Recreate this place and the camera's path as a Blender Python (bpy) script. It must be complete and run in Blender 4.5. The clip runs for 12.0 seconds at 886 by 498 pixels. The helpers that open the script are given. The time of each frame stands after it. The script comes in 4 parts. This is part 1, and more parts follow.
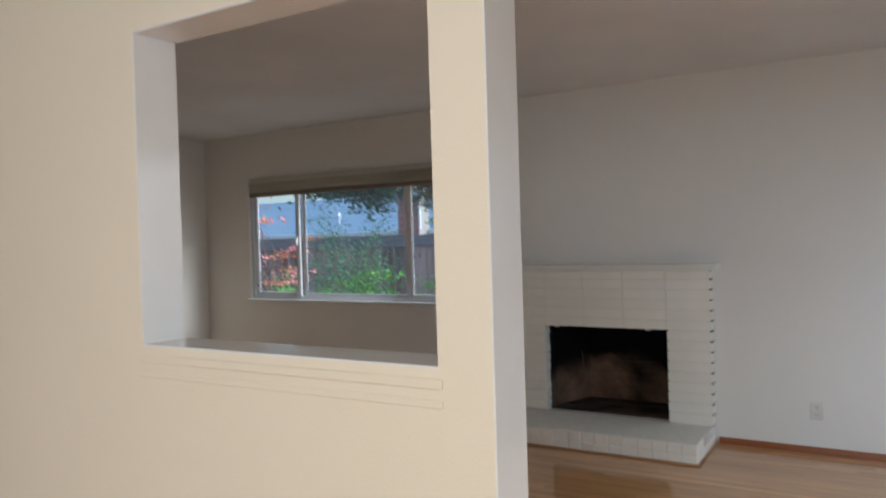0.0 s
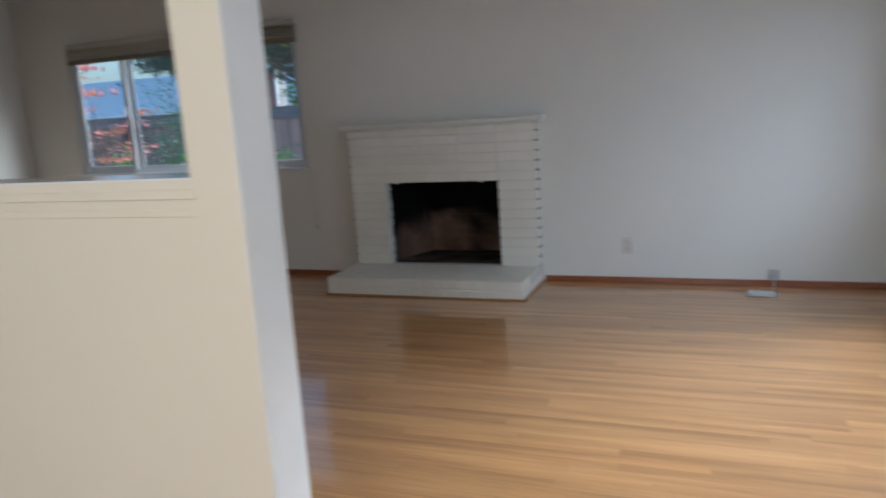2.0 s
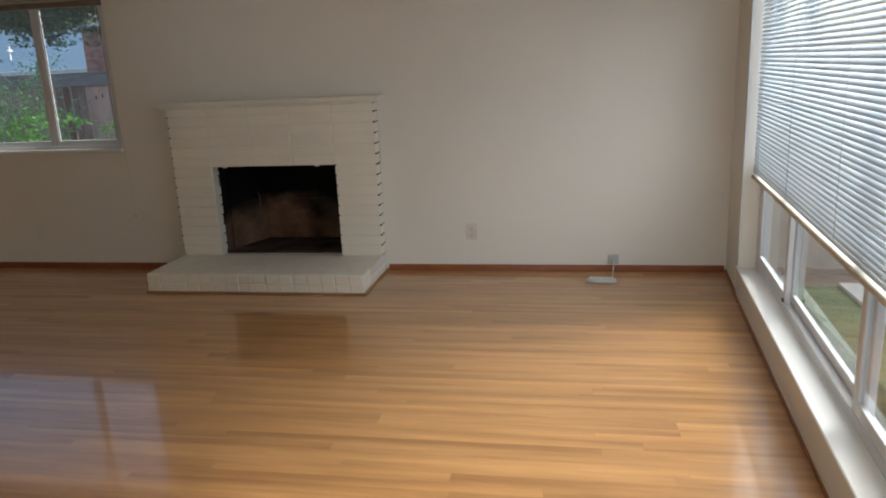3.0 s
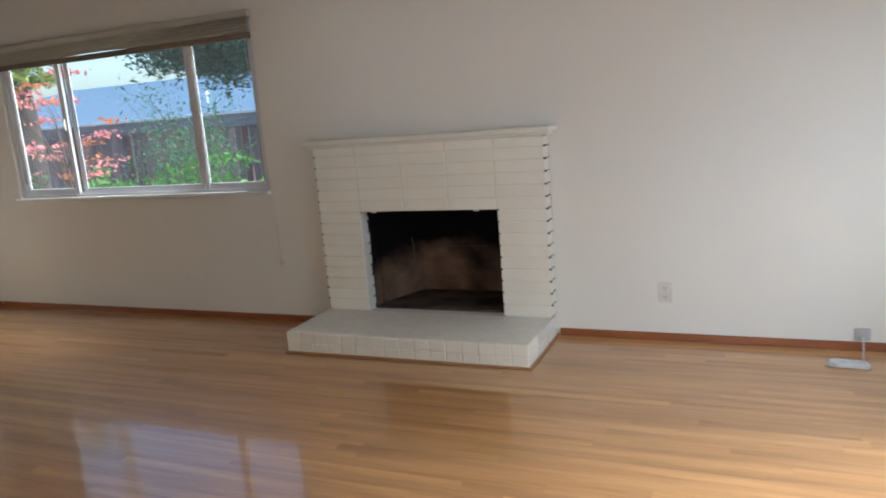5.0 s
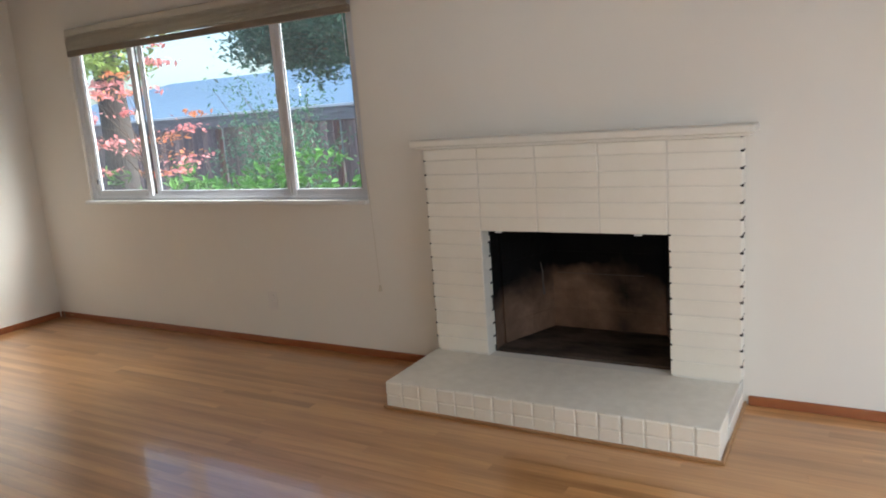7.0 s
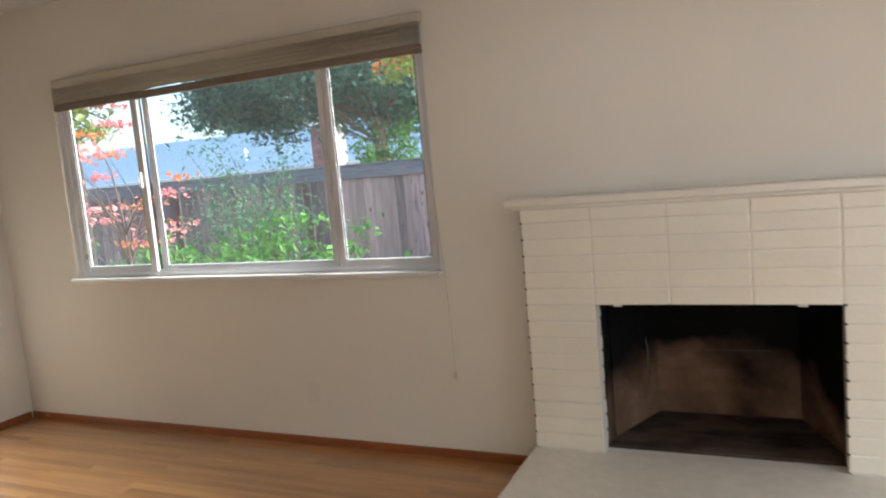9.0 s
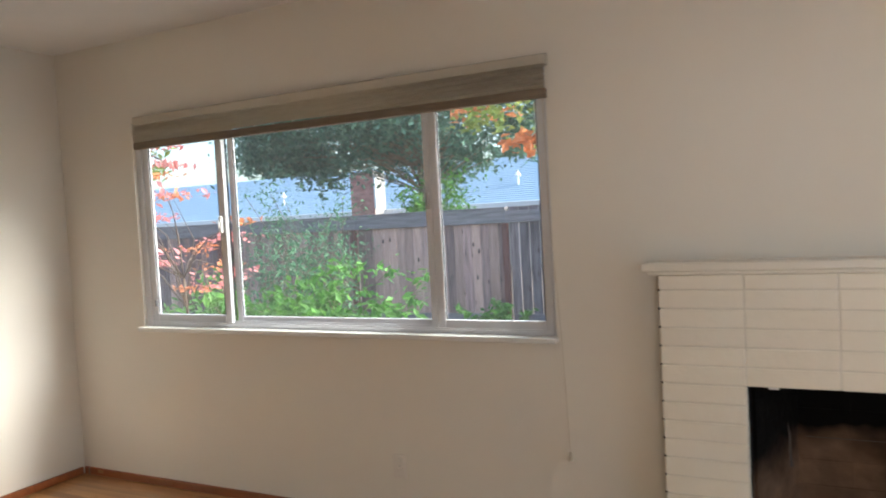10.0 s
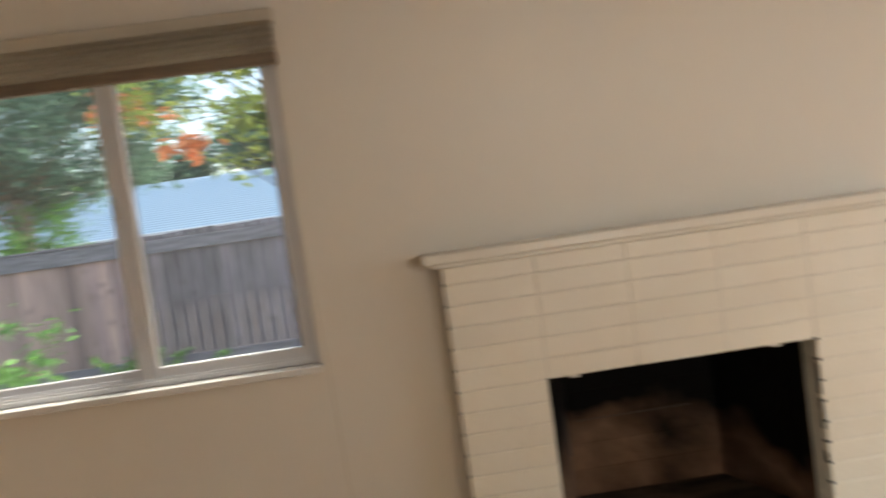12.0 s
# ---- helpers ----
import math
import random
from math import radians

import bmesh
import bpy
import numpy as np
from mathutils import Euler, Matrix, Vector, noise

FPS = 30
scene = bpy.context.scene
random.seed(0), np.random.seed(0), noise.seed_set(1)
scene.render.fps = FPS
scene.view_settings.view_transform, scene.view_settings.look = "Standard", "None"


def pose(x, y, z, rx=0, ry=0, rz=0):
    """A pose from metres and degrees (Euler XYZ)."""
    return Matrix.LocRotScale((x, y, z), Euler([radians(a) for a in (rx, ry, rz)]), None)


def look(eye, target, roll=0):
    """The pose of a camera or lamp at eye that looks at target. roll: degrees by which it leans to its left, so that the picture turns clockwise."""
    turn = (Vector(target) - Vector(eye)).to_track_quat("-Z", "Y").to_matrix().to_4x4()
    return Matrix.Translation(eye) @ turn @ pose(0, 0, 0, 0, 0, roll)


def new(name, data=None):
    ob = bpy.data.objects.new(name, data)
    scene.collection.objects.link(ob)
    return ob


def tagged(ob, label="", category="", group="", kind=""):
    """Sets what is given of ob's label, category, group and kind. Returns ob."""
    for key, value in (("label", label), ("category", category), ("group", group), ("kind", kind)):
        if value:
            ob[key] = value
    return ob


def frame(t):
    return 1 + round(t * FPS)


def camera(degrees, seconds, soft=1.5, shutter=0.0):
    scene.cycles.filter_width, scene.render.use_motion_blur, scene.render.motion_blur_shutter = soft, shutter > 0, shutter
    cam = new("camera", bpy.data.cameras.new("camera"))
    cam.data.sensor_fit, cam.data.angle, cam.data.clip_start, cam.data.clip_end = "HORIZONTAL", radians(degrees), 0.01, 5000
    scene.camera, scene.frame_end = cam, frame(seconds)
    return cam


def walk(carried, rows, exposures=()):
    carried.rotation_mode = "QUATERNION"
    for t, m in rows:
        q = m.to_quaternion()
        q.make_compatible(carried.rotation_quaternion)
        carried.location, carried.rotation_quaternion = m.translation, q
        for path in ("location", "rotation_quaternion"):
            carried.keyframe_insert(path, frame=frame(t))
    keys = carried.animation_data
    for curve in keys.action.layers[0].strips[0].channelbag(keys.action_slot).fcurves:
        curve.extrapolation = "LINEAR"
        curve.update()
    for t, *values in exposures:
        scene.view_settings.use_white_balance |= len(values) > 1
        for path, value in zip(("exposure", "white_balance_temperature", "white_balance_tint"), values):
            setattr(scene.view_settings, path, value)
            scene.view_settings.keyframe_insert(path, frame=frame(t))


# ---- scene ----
cam = camera(62.6, 12.0, soft=1.8, shutter=0.5)
PATH = [
    (0, (2.213, -5.272, 1.464), (1.183, -3.558, 1.437), -1.7),
    (0.5, (2.264, -5.288, 1.494), (1.165, -3.618, 1.548), -1.7),
    (1, (2.298, -5.329, 1.436), (1.206, -3.653, 1.385), -2.7),
    (1.5, (2.379, -5.332, 1.368), (1.405, -3.605, 1.103), -3.3),
    (2, (2.478, -5.29, 1.336), (1.762, -3.461, 0.956), -3.7),
    (2.3, (2.538, -5.221, 1.368), (1.999, -3.344, 0.934), -3.6),
    (2.5, (2.539, -5.175, 1.407), (2.119, -3.277, 0.939), -2.7),
    (2.6, (2.544, -5.166, 1.411), (2.164, -3.263, 0.927), -3.2),
    (2.7, (2.557, -5.11, 1.418), (2.211, -3.203, 0.925), -2.5),
    (4.5, (2.428, -4.303, 1.417), (1.757, -2.464, 1.006), -4.2),
    (5, (2.313, -4.096, 1.397), (1.52, -2.3, 1.013), -4.6),
    (5.5, (2.171, -3.848, 1.42), (1.305, -2.085, 1.043), -4.9),
    (6, (2.042, -3.627, 1.403), (1.058, -1.924, 1.044), -5.1),
    (6.5, (1.891, -3.412, 1.405), (0.849, -1.744, 1.038), -4.9),
    (7, (1.65, -3.291, 1.398), (0.653, -1.599, 1.018), -4.3),
    (9, (0.715, -3.082, 1.416), (-0.128, -1.282, 1.189), -5.1),
    (9.5, (0.462, -3.012, 1.427), (-0.419, -1.221, 1.299), -4.1),
    (10, (0.224, -2.949, 1.458), (-0.677, -1.166, 1.372), -3.1),
    (10.5, (-0.031, -2.908, 1.461), (-0.901, -1.109, 1.388), -2.7),
    (11, (-0.182, -2.767, 1.439), (-0.899, -0.902, 1.356), -3.9),
    (11.2, (-0.262, -2.677, 1.476), (-0.874, -0.776, 1.378), -4.6),
    (11.5, (-0.336, -2.596, 1.451), (-0.804, -0.654, 1.364), -5.3),
    (12, (-0.399, -2.464, 1.387), (-0.303, -0.47, 1.277), -8.0),
]

EXPO = [(0, 0.97, 5500, 5), (1.0, 1.00, 5250, 3), (2.0, 0.78, 5150, 3), (2.3, 0.64, 5800, 5), (2.6, 0.66, 6350, 5), (4.5, 1.32, 5700, 4), (6.5, 1.70, 5850, 6), (9, 1.90, 6200, 6), (10.5, 1.87, 6300, 6), (12, 1.8, 7000, 7)]
walk(cam, [(t, look(eye, target, roll)) for t, eye, target, roll in PATH], EXPO)

# ---- world, sun, lamps ----
world = bpy.data.worlds.new("world")
scene.world = world
world.use_nodes = True
wn = world.node_tree
sky = wn.nodes.new("ShaderNodeTexSky")
sky.sky_type = "NISHITA"
sky.sun_disc = False
sky.sun_elevation, sky.sun_rotation = radians(34), radians(58)
sky.air_density, sky.dust_density, sky.ozone_density = 1.0, 3.0, 1.0
bg = wn.nodes["Background"]
bg.inputs["Strength"].default_value = 0.15
wn.links.new(sky.outputs["Color"], bg.inputs["Color"])

sun = new("sun", bpy.data.lights.new("sun", "SUN"))
sun.data.energy, sun.data.angle, sun.data.color = 2.4, radians(35), (1.0, 0.95, 0.88)
# the sky's rotation runs clockwise from +y
sun.matrix_world = look((20 * math.sin(radians(58)), 20 * math.cos(radians(58)), 13.5), (0, 0, 0))

KITCHEN_LAMP = 16


def area(name, m, sx, sy, watts, colour):
    ob = new(name, bpy.data.lights.new(name, "AREA"))
    ob.data.shape, ob.data.size, ob.data.size_y = "RECTANGLE", sx, sy
    ob.data.energy, ob.data.color = watts, colour
    ob.matrix_world = m
    return ob


area("ceiling_lamp_light", look((2.3, -6.3, 2.5), (2.3, -6.3, 0)), 0.5, 0.5, KITCHEN_LAMP, (1.0, 0.79, 0.54))
# unseen fill lamp before the plain south wall, added to brighten both rooms
area("kitchen_fill_light", look((2.2, -8.3, 1.5), (1.6, 0, 1.3)), 2.0, 1.3, 33, (0.86, 0.93, 1.0))
area("east_window_daylight", Matrix.Translation((3.54, 0, 0)) @ Matrix.Rotation(-0.065, 4, "Z") @ look((0.078, -1.9, 1.44), (-1, -1.9, 1.44)), 2.56, 1.26, 18, (0.82, 0.90, 1.0))


# ---- materials ----
def material(name, colour, rough=0.6, metal=0.0, spec=0.5, low=None, scale=(1, 1, 1), size=6.0, bump=0.0, bump_size=60.0,
             fine=0.0, coat=0.0, island=0.0, randomness=0.0, detail=6.0, blend=(0.35, 0.65)):
    """A surface with uneven colour at two scales, a fine relief, and a shade that differs from piece to piece."""
    m = bpy.data.materials.new(name)
    m.use_nodes = True
    t = m.node_tree
    n, link = t.nodes, t.links.new
    bsdf = n["Principled BSDF"]
    bsdf.inputs["Roughness"].default_value = rough
    bsdf.inputs["Metallic"].default_value = metal
    bsdf.inputs["Specular IOR Level"].default_value = spec
    bsdf.inputs["Coat Weight"].default_value = coat
    bsdf.inputs["Coat Roughness"].default_value = 0.2
    mp = n.new("ShaderNodeMapping")
    mp.inputs["Scale"].default_value = scale
    link(n.new("ShaderNodeNewGeometry").outputs["Position"], mp.inputs["Vector"])
    noi = n.new("ShaderNodeTexNoise")
    noi.inputs["Scale"].default_value = size
    noi.inputs["Detail"].default_value = detail
    link(mp.outputs["Vector"], noi.inputs["Vector"])
    mix = n.new("ShaderNodeMix")
    mix.data_type = "RGBA"
    low = low or tuple(c * 0.9 for c in colour)
    mix.inputs["A"].default_value = (*low, 1)
    mix.inputs["B"].default_value = (*colour, 1)
    ramp = n.new("ShaderNodeMapRange")
    ramp.inputs["From Min"].default_value, ramp.inputs["From Max"].default_value = blend
    link(noi.outputs["Fac"], ramp.inputs["Value"])
    link(ramp.outputs["Result"], mix.inputs["Factor"])
    out = mix.outputs["Result"]
    if fine:
        noi2 = n.new("ShaderNodeTexNoise")
        noi2.inputs["Scale"].default_value = size * 9
        noi2.inputs["Detail"].default_value = 3
        link(mp.outputs["Vector"], noi2.inputs["Vector"])
        hsv = n.new("ShaderNodeHueSaturation")
        mr = n.new("ShaderNodeMapRange")
        mr.inputs["To Min"].default_value, mr.inputs["To Max"].default_value = 1 - fine, 1 + fine
        link(noi2.outputs["Fac"], mr.inputs["Value"])
        link(mr.outputs["Result"], hsv.inputs["Value"])
        link(out, hsv.inputs["Color"])
        out = hsv.outputs["Color"]
    if island or randomness:
        hsv = n.new("ShaderNodeHueSaturation")
        mr = n.new("ShaderNodeMapRange")
        k = island or randomness
        mr.inputs["To Min"].default_value, mr.inputs["To Max"].default_value = 1 - k, 1 + k
        if island:
            link(n.new("ShaderNodeNewGeometry").outputs["Random Per Island"], mr.inputs["Value"])
        else:
            link(n.new("ShaderNodeObjectInfo").outputs["Random"], mr.inputs["Value"])
        link(mr.outputs["Result"], hsv.inputs["Value"])
        link(out, hsv.inputs["Color"])
        out = hsv.outputs["Color"]
    link(out, bsdf.inputs["Base Color"])
    if bump:
        nb = n.new("ShaderNodeTexNoise")
        nb.inputs["Scale"].default_value = bump_size
        nb.inputs["Detail"].default_value = 4
        link(mp.outputs["Vector"], nb.inputs["Vector"])
        bu = n.new("ShaderNodeBump")
        bu.inputs["Strength"].default_value = 1.0
        bu.inputs["Distance"].default_value = bump
        link(nb.outputs["Fac"], bu.inputs["Height"])
        link(bu.outputs["Normal"], bsdf.inputs["Normal"])
    return m


def leaf_material(name, colour, low, k=0.35):
    m = material(name, colour, rough=0.55, low=low, size=3.0, island=k, spec=0.3)
    b = m.node_tree.nodes["Principled BSDF"]
    b.inputs["Subsurface Weight"].default_value = 0.0
    b.inputs["Transmission Weight"].default_value = 0.0
    return m


MANTEL = material("cream_white_mantel_paint", (0.82, 0.79, 0.71), rough=0.3, low=(0.78, 0.745, 0.665), size=3, fine=0.02, bump=0.0006, bump_size=40)
WALL = material("wall_paint", (0.80, 0.765, 0.695), rough=0.75, low=(0.775, 0.74, 0.68), size=1.2, bump=0.0006, bump_size=180, spec=0.3)
CREAM = material("cream_wall_paint", (0.79, 0.71, 0.565), rough=0.6, low=(0.765, 0.685, 0.54), size=1.0, bump=0.0006, bump_size=180, spec=0.3)
CEIL = material("ceiling_paint", (0.76, 0.75, 0.74), rough=0.85, size=1.0, bump=0.001, bump_size=120, spec=0.2)
GLOSS = material("glossy_white_paint", (0.80, 0.80, 0.79), rough=0.13, low=(0.77, 0.77, 0.76), size=4)
TRIM = material("white_trim_paint", (0.80, 0.80, 0.79), rough=0.26, low=(0.76, 0.76, 0.75), size=4)
BRICK = material("white_painted_brick", (0.87, 0.83, 0.735), rough=0.42, low=(0.84, 0.795, 0.695), size=5, bump=0.0018, bump_size=45, randomness=0.02, fine=0.012)
HEARTH = material("grey_white_hearth_paint", (0.85, 0.83, 0.775), rough=0.22, low=(0.84, 0.82, 0.765), size=1.5, randomness=0.004)
MORTAR = material("painted_mortar", (0.80, 0.77, 0.69), rough=0.6, low=(0.74, 0.71, 0.63), size=20, bump=0.003, bump_size=60)
SOOT = material("sooty_firebrick", (0.25, 0.155, 0.105), rough=0.9, low=(0.018, 0.014, 0.012), size=2.6, bump=0.006, bump_size=30, fine=0.25, spec=0.15, randomness=0.08, blend=(0.32, 0.62))
SOOT_FLOOR = material("ashy_soot_floor", (0.12, 0.09, 0.07), rough=0.95, low=(0.035, 0.028, 0.024), scale=(1, 2.5, 1), size=4, fine=0.3, spec=0.1)
SOOT_DARK = material("black_soot", (0.012, 0.011, 0.011), rough=0.95, low=(0.004, 0.004, 0.004), size=4, spec=0.1)
ASH = material("ash_scar", (0.12, 0.10, 0.09), rough=0.9, size=12)
BASE = material("red_brown_baseboard", (0.31, 0.100, 0.034), rough=0.36, low=(0.24, 0.078, 0.027), scale=(1, 6, 6), size=5, fine=0.12)
SHOE = material("tan_wood_strip", (0.42, 0.24, 0.11), rough=0.45, low=(0.34, 0.18, 0.08), scale=(1, 8, 8), size=5)
VINYL = material("white_vinyl", (0.68, 0.69, 0.72), rough=0.35, low=(0.64, 0.65, 0.68), size=5)
GASKET = material("dark_gasket", (0.05, 0.05, 0.055), rough=0.6, size=8)
SHADE = material("greige_woven_shade", (0.58, 0.53, 0.44), rough=0.85, low=(0.53, 0.48, 0.395), scale=(1, 1, 18), size=9, fine=0.12, bump=0.001, bump_size=90)
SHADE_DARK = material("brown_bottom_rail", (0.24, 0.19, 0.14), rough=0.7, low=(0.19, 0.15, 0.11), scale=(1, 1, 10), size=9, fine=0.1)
BOARD = material("taupe_head_board", (0.60, 0.56, 0.48), rough=0.7, low=(0.56, 0.52, 0.44), size=3)
SLAT = material("white_blind_slat", (0.62, 0.65, 0.68), rough=0.35, low=(0.59, 0.62, 0.65), size=4)
SLAT.node_tree.nodes["Principled BSDF"].inputs["Transmission Weight"].default_value = 0.0
CORD = material("off_white_cord", (0.62, 0.57, 0.48), rough=0.8, size=30)
WOODKNOB = material("brown_wood_tassel", (0.28, 0.16, 0.08), rough=0.5, size=20)
PAINTED = material("painted_over_plate", (0.79, 0.755, 0.70), rough=0.6, low=(0.77, 0.73, 0.68), size=6)
PLATE = material("white_plastic_plate", (0.74, 0.685, 0.62), rough=0.4, size=10)
SLOT = material("dark_slot", (0.22, 0.2, 0.18), rough=0.6, size=10)
CABLE = material("white_cable", (0.75, 0.75, 0.74), rough=0.4, size=10)
GREYPLATE = material("grey_wall_plate", (0.50, 0.50, 0.48), rough=0.4, size=10)
FENCE = material("weathered_redwood_board", (0.46, 0.30, 0.265), rough=0.85, low=(0.25, 0.165, 0.15), scale=(6, 6, 0.7), size=3, fine=0.25, bump=0.002, bump_size=20, randomness=0.3)
FENCE_DARK = material("dark_purplish_board", (0.27, 0.19, 0.20), rough=0.85, low=(0.15, 0.105, 0.11), scale=(6, 6, 0.7), size=3, fine=0.25, bump=0.002, bump_size=20, randomness=0.25)
FENCE_GREY = material("grey_weathered_board", (0.28, 0.235, 0.245), rough=0.85, low=(0.13, 0.105, 0.11), scale=(6, 6, 0.7), size=3, fine=0.25, bump=0.002, bump_size=20, randomness=0.25)
FENCE_PINK = material("newer_pinkish_board", (0.62, 0.41, 0.34), rough=0.8, low=(0.45, 0.29, 0.24), scale=(6, 6, 0.7), size=3, fine=0.2, bump=0.002, bump_size=20, randomness=0.2)
POST = material("red_brown_post", (0.20, 0.085, 0.07), rough=0.8, low=(0.13, 0.055, 0.045), scale=(5, 5, 1), size=4, fine=0.2)
CAP = material("grey_fence_rail", (0.30, 0.27, 0.28), rough=0.85, low=(0.19, 0.17, 0.175), scale=(0.7, 6, 6), size=4, fine=0.2)
ROOF = material("blue_grey_shingle", (0.34, 0.47, 0.58), rough=0.8, low=(0.29, 0.41, 0.52), scale=(1, 1, 5), size=5, fine=0.15, bump=0.01, bump_size=14)
STUCCO = material("beige_stucco", (0.42, 0.40, 0.36), rough=0.9, size=4, bump=0.003)
REDBRICK = material("red_chimney_brick", (0.36, 0.14, 0.10), rough=0.85, low=(0.26, 0.10, 0.075), size=4, randomness=0.25, fine=0.15)
GREYMORTAR = material("grey_mortar", (0.35, 0.32, 0.30), rough=0.9, size=8)
BARK = material("dark_bark", (0.085, 0.07, 0.065), rough=0.95, low=(0.035, 0.03, 0.03), scale=(3, 3, 0.8), size=5, bump=0.02, bump_size=14, fine=0.3)
# golden light on the oak's trunk is put into its bark colour
OAKBARK_LIT = material("golden_lit_oak_bark", (0.34, 0.25, 0.16), rough=0.95, low=(0.2, 0.15, 0.1), size=5, bump=0.01, bump_size=14, fine=0.2)
TWIG = material("brown_twig", (0.14, 0.09, 0.06), rough=0.9, size=9)
SOIL = material("garden_soil_and_litter", (0.14, 0.10, 0.075), rough=1.0, low=(0.075, 0.055, 0.04), size=3, fine=0.35, bump=0.03, bump_size=9)
LAWN = material("dull_lawn", (0.085, 0.13, 0.045), rough=1.0, low=(0.055, 0.09, 0.03), size=2, fine=0.3, bump=0.03, bump_size=40)
PAVING = material("pale_concrete", (0.42, 0.41, 0.39), rough=0.9, size=3, fine=0.1, bump=0.003)
LEAF_BRIGHT = leaf_material("bright_green_leaf", (0.17, 0.38, 0.075), (0.03, 0.09, 0.02), 0.5)
LEAF_FINE = leaf_material("fine_green_leaf", (0.13, 0.27, 0.14), (0.06, 0.14, 0.07))
LEAF_OAK = leaf_material("dark_oak_leaf", (0.17, 0.30, 0.20), (0.06, 0.13, 0.09), 0.6)
LEAF_RED = leaf_material("coral_red_maple_leaf", (0.90, 0.38, 0.37), (0.74, 0.22, 0.19))
LEAF_ORANGE = leaf_material("orange_maple_leaf", (0.78, 0.30, 0.13), (0.6, 0.2, 0.08))
LEAF_YELLOW = leaf_material("yellow_green_leaf", (0.38, 0.46, 0.11), (0.13, 0.28, 0.07))


def floor_material():
    m = material("honey_oak_strip", (0.59, 0.315, 0.122), rough=0.2, low=(0.37, 0.178, 0.062), scale=(0.3, 5, 5), size=1.9, fine=0.24,
                 randomness=0.09, spec=0.5, coat=0.9)
    n, link = m.node_tree.nodes, m.node_tree.links.new
    geo = n.new("ShaderNodeNewGeometry")
    mp = n["Mapping"]
    # each strip has its own stretch of grain
    info = n.new("ShaderNodeObjectInfo")
    add = n.new("ShaderNodeVectorMath")
    comb = n.new("ShaderNodeCombineXYZ")
    mul = n.new("ShaderNodeMath")
    mul.operation = "MULTIPLY"
    mul.inputs[1].default_value = 37.0
    link(info.outputs["Random"], mul.inputs[0])
    link(mul.outputs[0], comb.inputs[0])
    link(mul.outputs[0], comb.inputs[1])
    link(geo.outputs["Position"], add.inputs[0])
    link(comb.outputs[0], add.inputs[1])
    link(add.outputs[0], mp.inputs["Vector"])
    nb = n.new("ShaderNodeTexNoise")
    nb.inputs["Scale"].default_value = 6.0
    stretch = n.new("ShaderNodeMapping")
    stretch.inputs["Scale"].default_value = (0.25, 1.6, 1)
    link(geo.outputs["Position"], stretch.inputs["Vector"])
    link(stretch.outputs["Vector"], nb.inputs["Vector"])
    bu = n.new("ShaderNodeBump")
    bu.inputs["Distance"].default_value = 0.0004
    # each strip is a little cupped
    sep, row, frac, mid, sq, height = [n.new("ShaderNodeSeparateXYZ")] + [n.new("ShaderNodeMath") for _ in range(5)]
    for node, op, value in ((row, "DIVIDE", 0.0572), (frac, "FRACT", 0.0), (mid, "SUBTRACT", 0.5), (sq, "POWER", 2.0), (height, "MULTIPLY_ADD", 0.9)):
        node.operation = op
        node.inputs[1].default_value = value
    link(geo.outputs["Position"], sep.inputs[0])
    link(sep.outputs["Y"], row.inputs[0])
    link(row.outputs[0], frac.inputs[0])
    link(frac.outputs[0], mid.inputs[0])
    link(mid.outputs[0], sq.inputs[0])
    link(sq.outputs[0], height.inputs[0])
    link(nb.outputs["Fac"], height.inputs[2])
    link(height.outputs[0], bu.inputs["Height"])
    b = n["Principled BSDF"]
    link(bu.outputs["Normal"], b.inputs["Normal"])
    link(bu.outputs["Normal"], b.inputs["Coat Normal"])
    b.inputs["Coat Roughness"].default_value = 0.09
    mr = n.new("ShaderNodeMapRange")
    mr.inputs["To Min"].default_value, mr.inputs["To Max"].default_value = 0.3, 0.45
    link(nb.outputs["Fac"], mr.inputs["Value"])
    link(mr.outputs["Result"], b.inputs["Roughness"])
    return m


